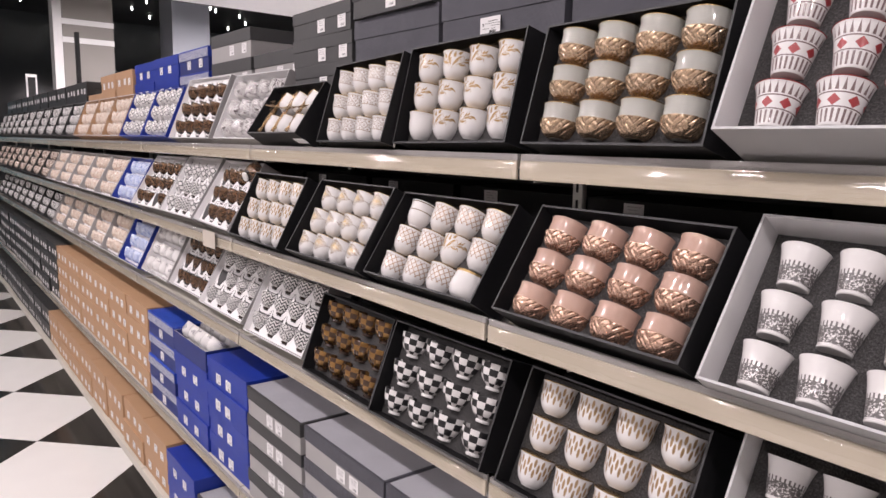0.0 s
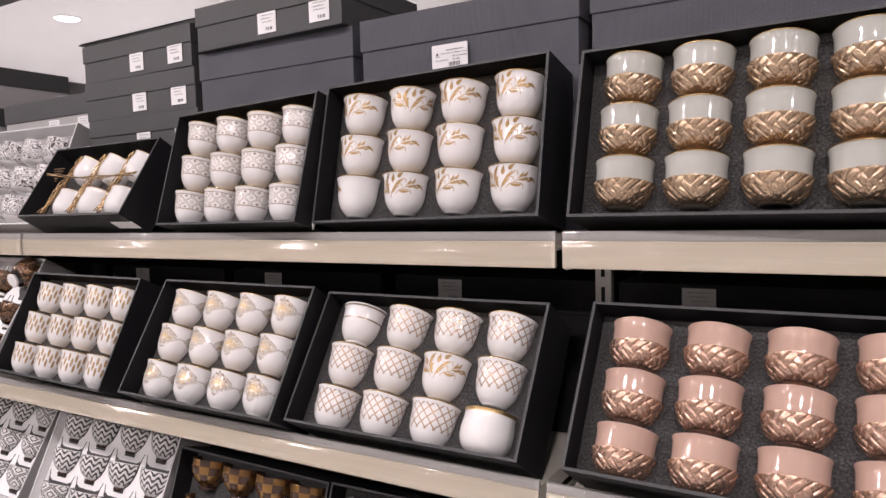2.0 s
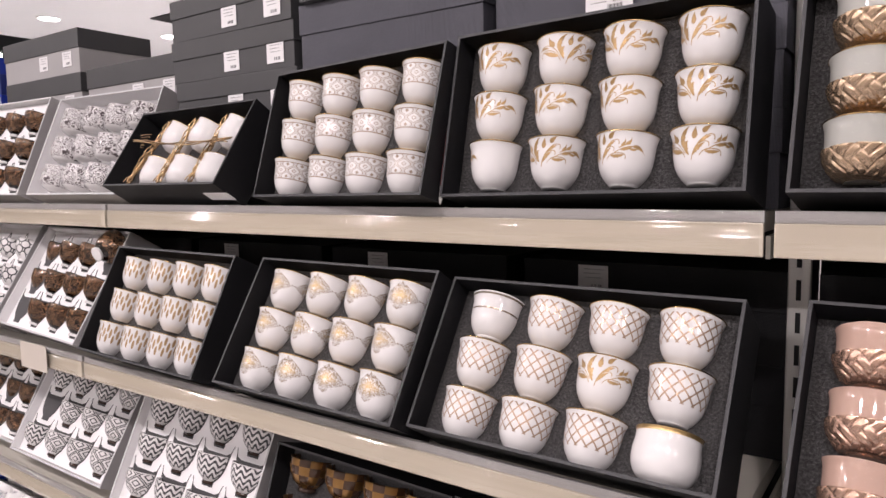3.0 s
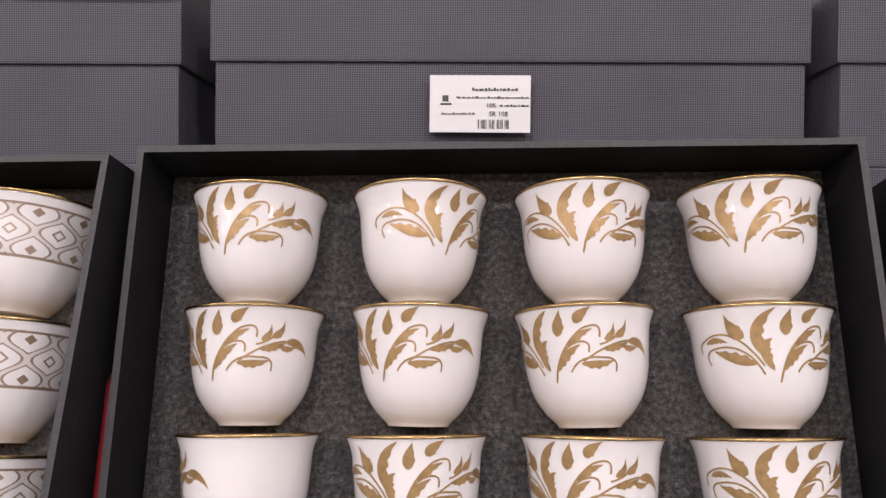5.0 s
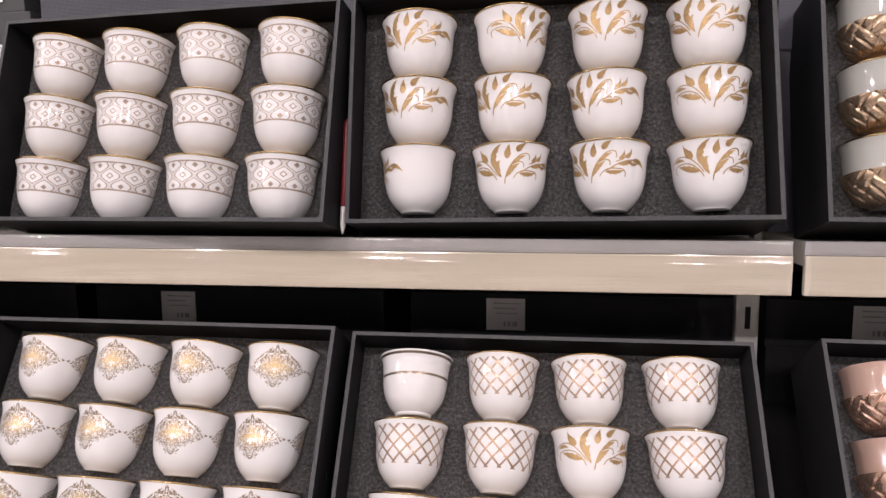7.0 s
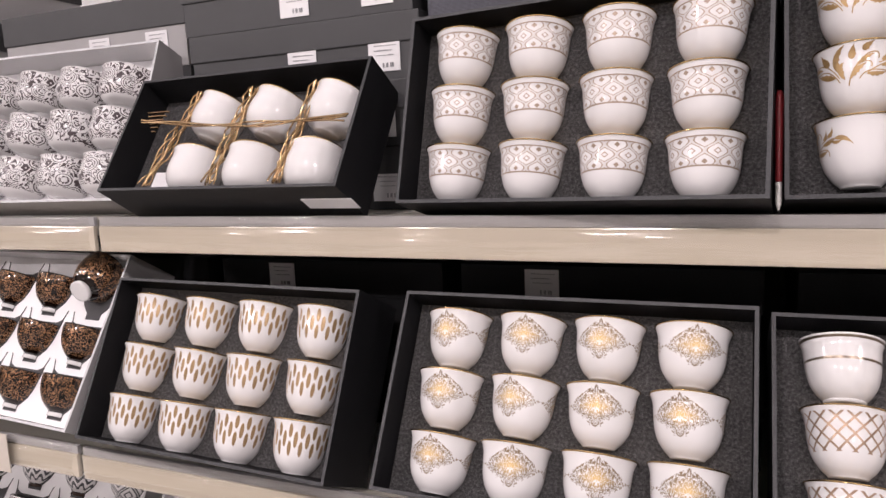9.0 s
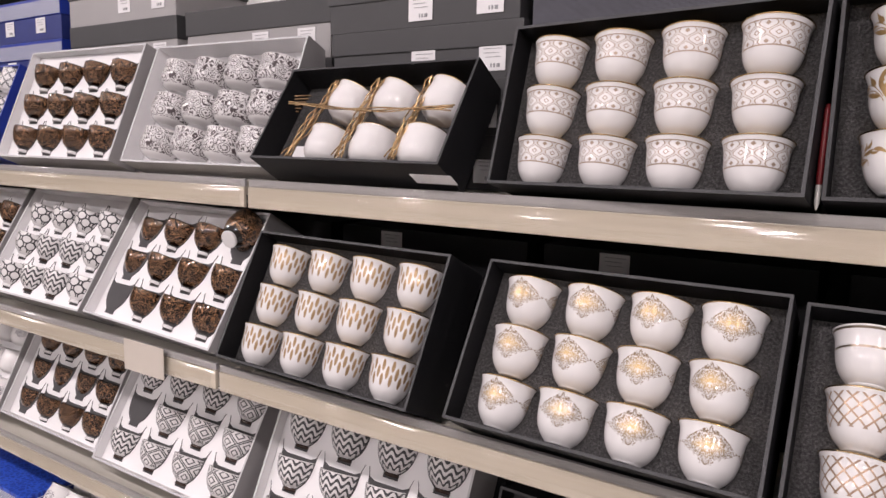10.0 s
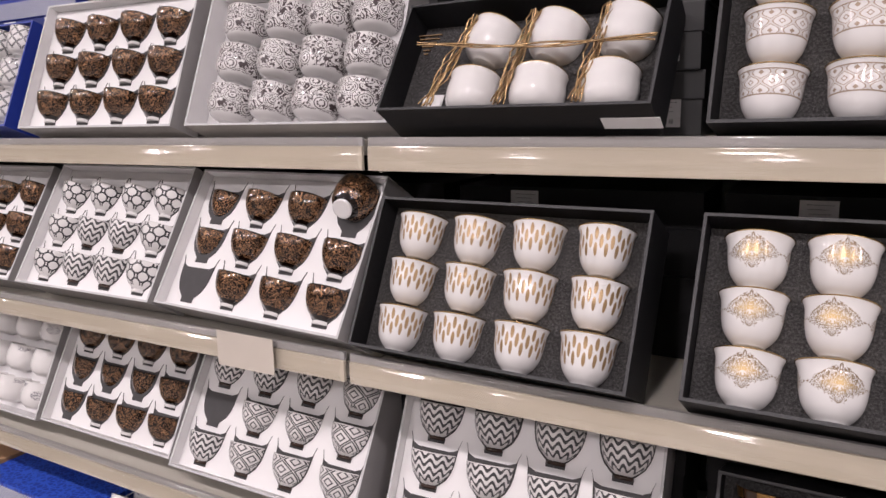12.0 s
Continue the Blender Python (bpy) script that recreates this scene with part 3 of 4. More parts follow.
def rail(parent, x, y0, y1, z0, z1, name="price_rail"):
    """A shelf's front edge: cream strip in a clear cover."""
    h = z1 - z0
    strip = part(name, bevelled(cuboid(bmesh.new(), x + 0.006, x + 0.011, y0 + 0.004, y1 - 0.004, z0, z0 + h * 0.70), 0.0008), m_rail, parent, "cream price strip")
    part("back_strip", cuboid(bmesh.new(), x + 0.008, x + 0.0125, y0 + 0.004, y1 - 0.004, z0 + h * 0.71, z1 - 0.002), m_grey_paper, parent)
    prof = []
    for za, zb, sag, ribs in ((z0, z0 + h * 0.70, 0.0050, 3), (z0 + h * 0.72, z1, 0.0028, 2)):
        for k in range(19):
            t = k / 18
            prof.append((x + 0.0055 - sag * math.sin(math.pi * t) ** 0.8 - 0.0004 * math.sin(math.pi * t * ribs) ** 2, za + (zb - za) * t))
    prof.append((x + 0.011, z1 + 0.0004))
    bm = bmesh.new()
    sheet = [[bm.verts.new((px, py, pz)) for px, pz in prof] for py in (y0 + 0.006, y1 - 0.006)]
    for k in range(len(prof) - 1):
        bm.faces.new((sheet[1][k], sheet[0][k], sheet[0][k + 1], sheet[1][k + 1]))
    cover = part("clear_cover", bm, m_clear, strip, "clear plastic cover", smooth=True)
    cover.visible_shadow = False


slot_mesh = mesh_of("slot", cuboid(bmesh.new(), -0.0006, 0.0006, -0.0022, 0.0022, -0.010, 0.010), m_slot)


def slotted_upright(parent, y, x, z0, slots):
    bm = cuboid(bmesh.new(), x, x + 0.012, y - 0.010, y + 0.010, z0, 1.80)
    up = part("upright", bevelled(bm, 0.002), m_upright, parent, "white slotted steel upright")
    for k in range(slots):
        o = part("slot", slot_mesh, None, up)
        o.location = (x - 0.0004, y, z0 + 0.03 + k * 0.032)


def bay(y0, y1):
    ob = tagged(new("shelving_bay"), "cream steel shop shelving bay with clear price rails", "shelving", "shelving bays")
    ob.location = (0.9, y0, 0)
    m0 = Matrix.Translation(ob.location).inverted()
    part("back_panel", cuboid(bmesh.new(), SHELF_BACK - 0.01, SHELF_BACK + 0.01, y0 + 0.002, y1 - 0.002, 0.05, 1.66), m_back, ob)
    slotted_upright(ob, y0 - 0.005, *((0.885, 0.96, 26) if abs(y0 - 0.79) < 0.01 else (1.052, 0.05, 0)))
    for name, x, z0, z1, board in LEVELS:
        part("shelf_board", cuboid(bmesh.new(), x + 0.013, SHELF_BACK - 0.012, y0 + 0.015, y1 - 0.015, board, board + 0.018), m_shelf, ob)
        rail(ob, x, y0, y1, z0, z1)
        bm = bmesh.new()
        cuboid(bm, x + 0.05, x + 0.28, y0 + 0.006, y0 + 0.010, board - 0.022, board - 0.002)
        part("bracket", bm, m_shelf, ob)
    part("deck_board", cuboid(bmesh.new(), 0.712, SHELF_BACK - 0.012, y0 + 0.003, y1 - 0.003, 0.535, 0.555), m_shelf, ob)
    rail(ob, 0.70, y0, y1, 0.520, 0.556, "deck_rail")
    part("base_board", bevelled(cuboid(bmesh.new(), 0.70, SHELF_BACK - 0.012, y0 + 0.003, y1 - 0.003, 0.176, 0.212), 0.003), m_shelf, ob)
    part("plinth", bevelled(cuboid(bmesh.new(), 0.79, SHELF_BACK - 0.012, y0 + 0.003, y1 - 0.003, 0.001, 0.175), 0.003), m_shelf, ob)
    for ch in ob.children:
        ch.matrix_parent_inverse = m0
    return ob


for k in range(-2, 9):
    bay(0.79 + k, 1.79 + k)


# ---- boxes ----
def face(x, y, z, lean, turn=0.0, tilt=0.0):
    """Pose of a leaning box: x along the shelf towards the start of the aisle, y up its open face, z out of it; turned on the shelf."""
    s, c = math.sin(radians(lean)), math.cos(radians(lean))
    return pose(x, y, z, 0, 0, turn) @ Matrix(((0, s, -c, 0), (-1, 0, 0, 0), (0, c, s, 0), (0, 0, 0, 1))) @ pose(0, 0, 0, 0, 0, tilt)


def tray_mesh(w, h, d, mat, edge, wall=0.0030, inner=None):
    bm = bmesh.new()
    t = wall
    loops = []
    for q, z in ((0, -d), (0, 0), (t, 0), (t, -d + t)):
        loops.append([bm.verts.new(p) for p in ((q, q, z), (w - q, q, z), (w - q, h - q, z), (q, h - q, z))])
    bm.faces.new(loops[0][::-1])
    bm.faces.new(loops[3]).material_index = 2
    for k in range(3):
        for i in range(4):
            j = (i + 1) % 4
            f = bm.faces.new((loops[k][i], loops[k][j], loops[k + 1][j], loops[k + 1][i]))
            f.material_index = k
    return mesh_of("display_box", bm, mat, edge, inner or mat)


def tray(m, w, h, d, mat, edge, label, insert=None, insert_depth=0.03, group="open display boxes", inner=None):
    ob = new("display_box", tray_mesh(w, h, d, mat, edge, inner=inner))
    ob.matrix_world = m
    tagged(ob, label, "box", group)
    if insert is not None:
        bm = cuboid(bmesh.new(), 0.0037, w - 0.0037, 0.0037, h - 0.0037, -d + 0.0037, -insert_depth)
        part("insert", bm, insert, ob, "dark grey foam insert" if insert is m_foam else "white card insert")
    return ob


UPRIGHT = pose(0, 0, 0, -90, 0, 0)
protos = {}


def cup(kind, m, spin=0.0):
    """One cup of a kind at m (its foot, axis along m's y), turned about its axis."""
    at = m @ UPRIGHT @ pose(0, 0, 0, 0, 0, spin)
    if kind in protos:
        return copy_thing(protos[kind], at)
    mesh, label, rim, motif, *more = KINDS[kind]
    ob = new("coffee_cup", mesh)
    tagged(ob, label, "cup", kind)
    if rim:
        part("rim", rim, None, ob, "gold rim")
    if motif:
        part("leaf_motif", motif, None, ob, "gold leaf painting")
    for pname, pmesh, plabel in more:
        part(pname, pmesh, None, ob, plabel)
    ob.matrix_world = at
    protos[kind] = ob
    return ob


gold_rim = rim_mesh("gold_rim", 0.0276 * WIDE, 0.0460 * HIGH, m_gold, 0.0012)
gold_rim_round = rim_mesh("gold_rim_round", 0.0270 * WIDE, 0.0450 * HIGH, m_gold)
red_rim = rim_mesh("red_rim", 0.0268, 0.0464, plain("red_glaze", (0.25, 0.03, 0.03), 0.2))


def finjan(name, mat):
    return cup_mesh(name, FINJAN, FINJAN_IN, mat)


weave_rim = rim_mesh("gold_rim_weave", 0.0278 * WIDE, 0.0460 * HIGH, m_gold)


def base_mesh(name, mat):
    low = [(r + 0.0003, z) for r, z in smooth_profile(WEAVE, 9) if z <= 0.0245]
    return mesh_of(name, lathe(low + [(low[-1][0] - 0.0015, low[-1][1] + 0.0006)], 216, weave_shift), mat, smooth=True)


def foot_mesh(name, profile, mat):
    (r0, z0), (r1, z1) = profile[0], profile[1]
    h = 0.0042 if z1 > 0.003 else 0.0025
    return mesh_of(name, lathe([(r0 - 0.001, -0.0004), (r0 + 0.0008, -0.0004), (max(r0, r1) + 0.0008, h * 0.5), (max(r0, r1) + 0.0004, h), (r1 - 0.002, h)], 32), mat, smooth=True)


cup_foot = ("foot", foot_mesh("foot_finjan", FINJAN, m_white), "white foot ring")
bowl_foot = ("foot", foot_mesh("foot_bowl", BOWL, m_white), "white foot ring")
dark_foot = ("foot", foot_mesh("foot_dark", BOWL, plain("dark_brown_glaze", (0.04, 0.025, 0.02), 0.15)), "dark foot ring")
round_foot = ("foot", foot_mesh("foot_round", ROUND, m_white), "white foot ring")

KINDS = {
    "floral cups": (finjan("coffee_cup_floral", m_white), "white porcelain coffee cup with gold leaf spray and gold rim", gold_rim, leaf_mesh),
    "ogee cups": (finjan("coffee_cup_ogee", m_ogee), "white porcelain coffee cup with bronze ogee band and gold rim", gold_rim, None),
    "lattice cups": (finjan("coffee_cup_lattice", m_lattice), "white porcelain coffee cup with rose gold lattice", gold_rim, None),
    "medallion cups": (finjan("coffee_cup_medallion", m_medal), "white porcelain coffee cup with gold filigree medallion", gold_rim, None),
    "drop cups": (finjan("coffee_cup_drop", m_drops), "white porcelain coffee cup with staggered gold drops", gold_rim, None),
    "plain cups": (cup_mesh("coffee_cup_plain", ROUND, ROUND_IN, m_white), "plain white porcelain coffee cup with thin gold rim", gold_rim_round, None),
    "green cups": (cup_mesh("coffee_cup_green", WEAVE, WEAVE_IN, m_green_cup), "grey-green glazed cup with raised gold basket weave", weave_rim, None, ("woven_base", base_mesh("woven_base_bronze", m_bronze), "raised bronze basket weave")),
    "pink cups": (cup_mesh("coffee_cup_pink", WEAVE, WEAVE_IN, m_pink_cup), "pink glazed cup with raised copper basket weave", None, None, ("woven_base", base_mesh("woven_base_copper", m_copper), "raised copper basket weave")),
    "paisley cups": (cup_mesh("coffee_cup_paisley", [(r * 1.15, z) for r, z in ROUND], [(r * 1.15, z) for r, z in ROUND_IN], m_paisley), "white porcelain cup with dark grey paisley flowers", None, None, round_foot),
    "brown cups": (cup_mesh("coffee_cup_brown", BOWL, BOWL_IN, m_brown), "dark brown footed cup with gold network", None, None, bowl_foot),
    "honeycomb cups": (cup_mesh("coffee_cup_honeycomb", BOWL, BOWL_IN, m_honey), "white footed cup with black honeycomb lines", None, None, bowl_foot),
    "ring cups": (cup_mesh("coffee_cup_ring", ROUND, ROUND_IN, m_rings), "white cup with thin black interlaced rings", None, None, round_foot),
    "geometric cups": (cup_mesh("coffee_cup_geometric", BOWL, BOWL_IN, m_geo), "white footed cup with black geometric diamonds", None, None, dark_foot),
    "maze cups": (cup_mesh("coffee_cup_maze", BOWL, BOWL_IN, m_maze), "white footed cup with black maze lines", None, None, dark_foot),
    "check cups": (cup_mesh("coffee_cup_check", BOWL, BOWL_IN, m_checks), "black and white checked porcelain cup", None, None, bowl_foot),
    "gold check cups": (cup_mesh("coffee_cup_gold_check", BOWL, BOWL_IN, m_checks_gold), "brown and gold checked porcelain cup", None, None, dark_foot),
    "blossom cups": (cup_mesh("coffee_cup_blossom", ROUND, ROUND_IN, m_blossom), "white cup with small grey blossoms", None, None, round_foot),
    "red cups": (cup_mesh("coffee_cup_red", TALL, TALL_IN, m_spikes), "white flared cup with red and grey figures", red_rim, None),
    "grey cups": (cup_mesh("coffee_cup_grey", TALL, TALL_IN, m_wool), "white flared cup with grey knit pattern", None, None, ("foot", foot_mesh("foot_tall", TALL, m_white), "white foot ring")),
    "cream cups": (finjan("coffee_cup_cream", m_cream), "cream coffee cup with copper figures", None, None, cup_foot),
    "blue cups": (finjan("coffee_cup_blue", m_sea), "pale cup with blue rings", None, None, cup_foot),
    "banded cups": (finjan("coffee_cup_banded", porcelain("porcelain_two_bands", lambda n, u, v: n.maxi(n.band(v, 0.60, 0.64), n.band(v, 0.93, 0.97)), ink=(0.25, 0.2, 0.15))), "white coffee cup with two thin bronze bands", None, None, cup_foot),
    "gold band cups": (cup_mesh("coffee_cup_gold_band", ROUND, ROUND_IN, porcelain("porcelain_gold_band", lambda n, u, v: n.gt(v, 0.90), ink=GOLD)), "white coffee cup with broad gold band", None, None, round_foot),
}


def fill(m, kind, w, h, depth, cols=4, rows=3, left=0.040, low=0.013, pitch=None, row_pitch=0.054, spins=None, kinds=None, cup_depth=None, jitter=25, skip=(), forward=0.0):
    """Cups in rows in a box. Row 0 is the lowest."""
    pitch = pitch or (w - 2 * left) / (cols - 1)
    r = random.Random(len(kind) * 7 + int(abs(m.translation.y) * 1000))
    for j in range(rows):
        for i in range(cols):
            if (i, j) in skip:
                continue
            k = (kinds or {}).get((i, j), kind)
            s = spins[(rows - 1 - j)][i] if spins else r.uniform(-jitter, jitter)
            cup(k, m @ pose(left + i * pitch, low + j * row_pitch, (cup_depth if cup_depth is not None else -depth + 0.004) + j * forward, 0, 0, r.uniform(-1.5, 1.5)), s)


def foam_box(x, y, z, lean, w, h, kind, label, d=0.075, mat=None, turn=0.0, tilt=0.0, **kw):
    m = face(x, y, z, lean, turn, tilt)
    tray(m, w, h, d, mat or m_black_paper, m_edge, label, m_foam, 0.030)
    fill(m, kind, w, h, 0.030, **kw)


# Flat dark sheet laid on the card; recess shade is put in its colour.
def recess_shade_mesh(grow=0.0006):
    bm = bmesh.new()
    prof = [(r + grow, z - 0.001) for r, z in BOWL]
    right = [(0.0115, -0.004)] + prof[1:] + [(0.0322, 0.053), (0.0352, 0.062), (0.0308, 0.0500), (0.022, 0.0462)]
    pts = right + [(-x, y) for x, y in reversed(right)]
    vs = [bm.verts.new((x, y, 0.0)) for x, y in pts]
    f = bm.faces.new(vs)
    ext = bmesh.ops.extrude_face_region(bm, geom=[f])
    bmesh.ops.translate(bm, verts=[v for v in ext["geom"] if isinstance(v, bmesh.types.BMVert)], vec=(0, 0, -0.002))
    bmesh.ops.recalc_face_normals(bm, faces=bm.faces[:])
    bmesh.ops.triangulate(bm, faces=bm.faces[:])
    return mesh_of("cutout", bm, m_recess_shade)


shade_sheet_mesh = recess_shade_mesh()


def card_box(x, y, z, lean, w, h, kind, label, d=0.07, sink=0.016, cup_depth=None, cut=True, mat=None, edge=None, low=0.014, row_pitch=0.058, left=0.045, missing=(), kinds=None, tip=(), insert=None, turn=0.0):
    m = face(x, y, z, lean, turn)
    ob = tray(m, w, h, d, mat or m_grey_paper, edge or m_edge_light, label, insert or m_white_card, sink, inner=m_blue if mat is m_blue else m_white_card)
    pitch = (w - 2 * left) / 3
    r = random.Random(int(y * 997))
    for j in range(3):
        for i in range(4):
            cx, cy = left + i * pitch, low + j * row_pitch
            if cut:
                # Painted shade of the cup's recess; the card itself is not cut.
                o = part("cutout", shade_sheet_mesh, None, ob)
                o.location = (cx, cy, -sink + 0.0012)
            if (i, j) in missing:
                continue
            drop = -0.010 if (i, j) in tip else 0.0
            k = (kinds or {}).get((i, j), kind)
            cup(k, m @ pose(cx, cy, (cup_depth if cup_depth is not None else -sink - 0.004) + drop, 0, 0, r.uniform(-2, 2)), r.uniform(0, 360))
    return ob


# top shelf
foam_box(0.746, 1.110, 1.500, 14.0, 0.305, 0.178, "floral cups", "open charcoal box holding twelve gold leaf coffee cups", turn=-1.2, tilt=0.9, left=0.0495, pitch=0.0712, low=0.0105, row_pitch=0.0508, forward=0.002,
         spins=((-17, 30, -9, -27), (-22, -31, -37, -5), (-108, -8, -35, -8)))
foam_box(0.754, 1.420, 1.500, 16.5, 0.301, 0.172, "ogee cups", "open charcoal box holding twelve bronze ogee coffee cups", turn=-5.4, tilt=0.5, left=0.046, low=0.004, row_pitch=0.0522, forward=0.001)
foam_box(0.745, 0.777, 1.503, 15.5, 0.303, 0.177, "green cups", "open black box holding twelve grey-green woven cups", turn=-2.8, left=0.048, low=0.013, row_pitch=0.0535)

# mid shelf
foam_box(0.687, 1.115, 1.267, 33.0, 0.305, 0.171, "lattice cups", "open black box holding twelve lattice coffee cups", left=0.050, low=0.003, row_pitch=0.0535,
         kinds={(0, 2): "banded cups", (3, 0): "gold band cups", (2, 1): "floral cups"})
foam_box(0.677, 1.420, 1.268, 30.8, 0.295, 0.175, "medallion cups", "open black box holding twelve medallion coffee cups", turn=-0.6, left=0.048, low=0.0055, row_pitch=0.0535, jitter=12)
foam_box(0.689, 1.777, 1.263, 26.5, 0.312, 0.175, "drop cups", "open black box holding twelve gold drop coffee cups", turn=-2.2, left=0.048, low=0.004, row_pitch=0.0535)
foam_box(0.688, 0.765, 1.268, 33.0, 0.312, 0.174, "pink cups", "open black box holding twelve pink woven cups", turn=-1.5, left=0.048, low=0.004, row_pitch=0.0535)

# pale boxes
WX, WZ, WL = 0.746, 1.508, 22.5
card_box(0.771, 2.098, 1.504, 23.2, 0.320, 0.203, "paisley cups", "open grey box holding twelve paisley cups", turn=3.5, left=0.056, cut=False, sink=0.036, cup_depth=-0.024, low=0.012, row_pitch=0.058, d=0.052)
card_box(0.746, 2.441, 1.504, 22.3, 0.325, 0.208, "brown cups", "open grey box with white insert holding twelve brown cups", turn=3.0, left=0.052, d=0.052, row_pitch=0.060)
for y in (2.782, 3.092):
    card_box(WX, y, WZ, WL, 0.306, 0.182, "ring cups", "open blue box holding twelve cups with black rings", cut=False, sink=0.036, cup_depth=-0.024, mat=m_blue, edge=m_blue, d=0.060)
BM = (0.712, 2.122, 1.267, 31.3)
card_box(*BM, 0.332, 0.203, "brown cups", "open grey box with white insert and one empty recess", turn=-4.0, missing=((0, 0), (3, 2)), tip=((0, 1), (0, 2)))
cup("brown cups", face(*BM, -4.0) @ pose(0.292, 0.150, 0.016, -42, 0, 10), 30)
card_box(0.708, 2.440, 1.266, 31.0, 0.310, 0.207, "honeycomb cups", "open grey box with white insert holding honeycomb cups", kinds={(1, 0): "maze cups", (2, 0): "maze cups", (1, 1): "maze cups", (2, 1): "maze cups"})
card_box(0.704, 2.790, 1.263, 31.0, 0.318, 0.205, "brown cups", "open grey box with white insert holding brown cups", turn=2.0, missing=((2, 0),))
LX, LZ, LL = 0.712, 1.006, 26.0
card_box(0.717, 1.766, 1.006, LL, 0.320, 0.180, "maze cups", "open grey box with white insert holding maze cups", kinds={(0, 0): "geometric cups", (2, 0): "geometric cups"}, turn=1.5)
card_box(0.730, 2.150, 1.008, 31.0, 0.334, 0.180, "geometric cups", "open grey box with white insert and one empty recess", missing=((0, 1),), kinds={(0, 0): "maze cups", (0, 2): "maze cups", (1, 2): "maze cups", (2, 2): "maze cups"})
card_box(0.740, 2.480, 1.010, 28.0, 0.320, 0.19, "brown cups", "open grey box with white insert holding brown cups", tip=((0, 0), (0, 1), (1, 1), (2, 1)))
card_box(0.735, 2.805, 1.008, LL, 0.318, 0.19, "blossom cups", "open grey box holding small blossom cups", cut=False, sink=0.036, cup_depth=-0.024, d=0.072)
foam_box(0.701, 1.394, 1.004, 19.0, 0.290, 0.175, "gold check cups", "open black box holding twelve brown and gold checked cups", left=0.046, low=0.012, turn=-1.3)
foam_box(0.689, 1.099, 1.004, 21.5, 0.308, 0.178, "check cups", "open black box holding twelve black and white checked cups", left=0.046, low=0.012, turn=1.5)
foam_box(0.695, 0.755, 1.006, 24.0, 0.300, 0.18, "drop cups", "open black box holding twelve gold drop coffee cups", left=0.046, low=0.012)


def tall_box(x, y, z, lean, kind, label, d=0.085):
    m = face(x, y, z, lean)
    tray(m, 0.40, 0.205, d, m_light_grey, m_edge_light, label, m_foam, 0.040, inner=m_white_card)
    fill(m, kind, 0.40, 0.205, 0.040, left=0.044, pitch=0.062, cols=6, low=0.014, row_pitch=0.060)


tall_box(0.702, 0.449, 1.521, 24, "red cups", "open pale grey box holding rows of red figured cups")
tall_box(0.680, 0.432, 1.260, 34, "grey cups", "open pale grey box holding rows of grey knit cups", 0.060)
tall_box(0.690, 0.420, 1.006, 26, "grey cups", "open pale grey box holding grey knit cups")

# boxes further along the aisle
FAR = {
    "top": [("cream cups", m_orange)] * 3 + [("geometric cups", m_black_box)] * 11,
    "mid": [("blue cups", m_blue)] + [("cream cups", m_grey_paper)] * 5 + [("brown cups", m_black_box)] * 9,
    "low": [("blue cups", m_blue)] + [("cream cups", m_grey_paper)] * 5 + [("geometric cups", m_black_box)] * 9,
}


def cluster(name, kind, m, w, h):
    """A far box's cups, joined."""
    bm = bmesh.new()
    prof = [(0.012, 0.0), (0.022, 0.012), (0.0255, 0.030), (0.027, 0.045)]
    for j in range(3):
        for i in range(4):
            one = lathe(prof, 12)
            one.transform(pose(0.048 + i * (w - 0.096) / 3, 0.014 + j * 0.055, -0.026) @ UPRIGHT)
            tmp = bpy.data.meshes.new("tmp")
            one.to_mesh(tmp)
            one.free()
            bm.from_mesh(tmp)
            bpy.data.meshes.remove(tmp)
    return mesh_of(name, bm, FARMAT[kind], smooth=True)


def figured(name, base, ink):
    n = Nodes(name)
    f = n.m("SINE", n.mul(n.noise(120, 1, dist=1), 30))
    return n.set(n.mix(n.gt(f, 0.1), base, ink), 0.2)


FARMAT = {
    "cream cups": figured("far_cream_cups", (0.72, 0.65, 0.58), (0.50, 0.37, 0.29)),
    "geometric cups": figured("far_black_white_cups", (0.72, 0.71, 0.70), (0.10, 0.10, 0.10)),
    "brown cups": figured("far_brown_cups", (0.70, 0.62, 0.55), (0.12, 0.06, 0.04)),
    "blue cups": figured("far_blue_cups", (0.72, 0.76, 0.85), (0.20, 0.28, 0.55)),
}
far_mesh = {}
for level, (x, z, lean, start) in {"top": (WX, WZ, WL, 3.400), "mid": (0.704, 1.262, 29, 3.09), "low": (0.725, LZ, LL, 3.12)}.items():
    y = start
    for kind, mat in FAR[level]:
        m = face(x, y + 0.002, z, lean)
        w = 0.296
        ob = tray(m, w, 0.185, 0.07, mat, m_edge_light if mat is not m_black_box else m_edge, "open box holding rows of small patterned cups", m_white_card if mat is not m_black_box else m_foam, 0.030, "far display boxes")
        if kind not in far_mesh:
            far_mesh[kind] = cluster("cups", kind, m, w, 0.185)
        tagged(part("cups", far_mesh[kind], None, ob, "rows of small patterned cups"), kind="stuff")
        y += 0.309


# the box with cups on a gold stand
def tube(name, pts, radius, mat, parent, label=""):
    cu = bpy.data.curves.new(name, "CURVE")
    cu.dimensions, cu.bevel_depth, cu.bevel_resolution = "3D", radius, 2
    sp = cu.splines.new("POLY")
    sp.points.add(len(pts) - 1)
    for p, q in zip(sp.points, pts):
        p.co = (*q, 1)
    cu.materials.append(mat)
    ob = new(name, cu)
    ob.parent = parent
    if label:
        tagged(ob, label)
    return ob


CM = face(0.735, 1.758, 1.518, 33.0, -2.2)
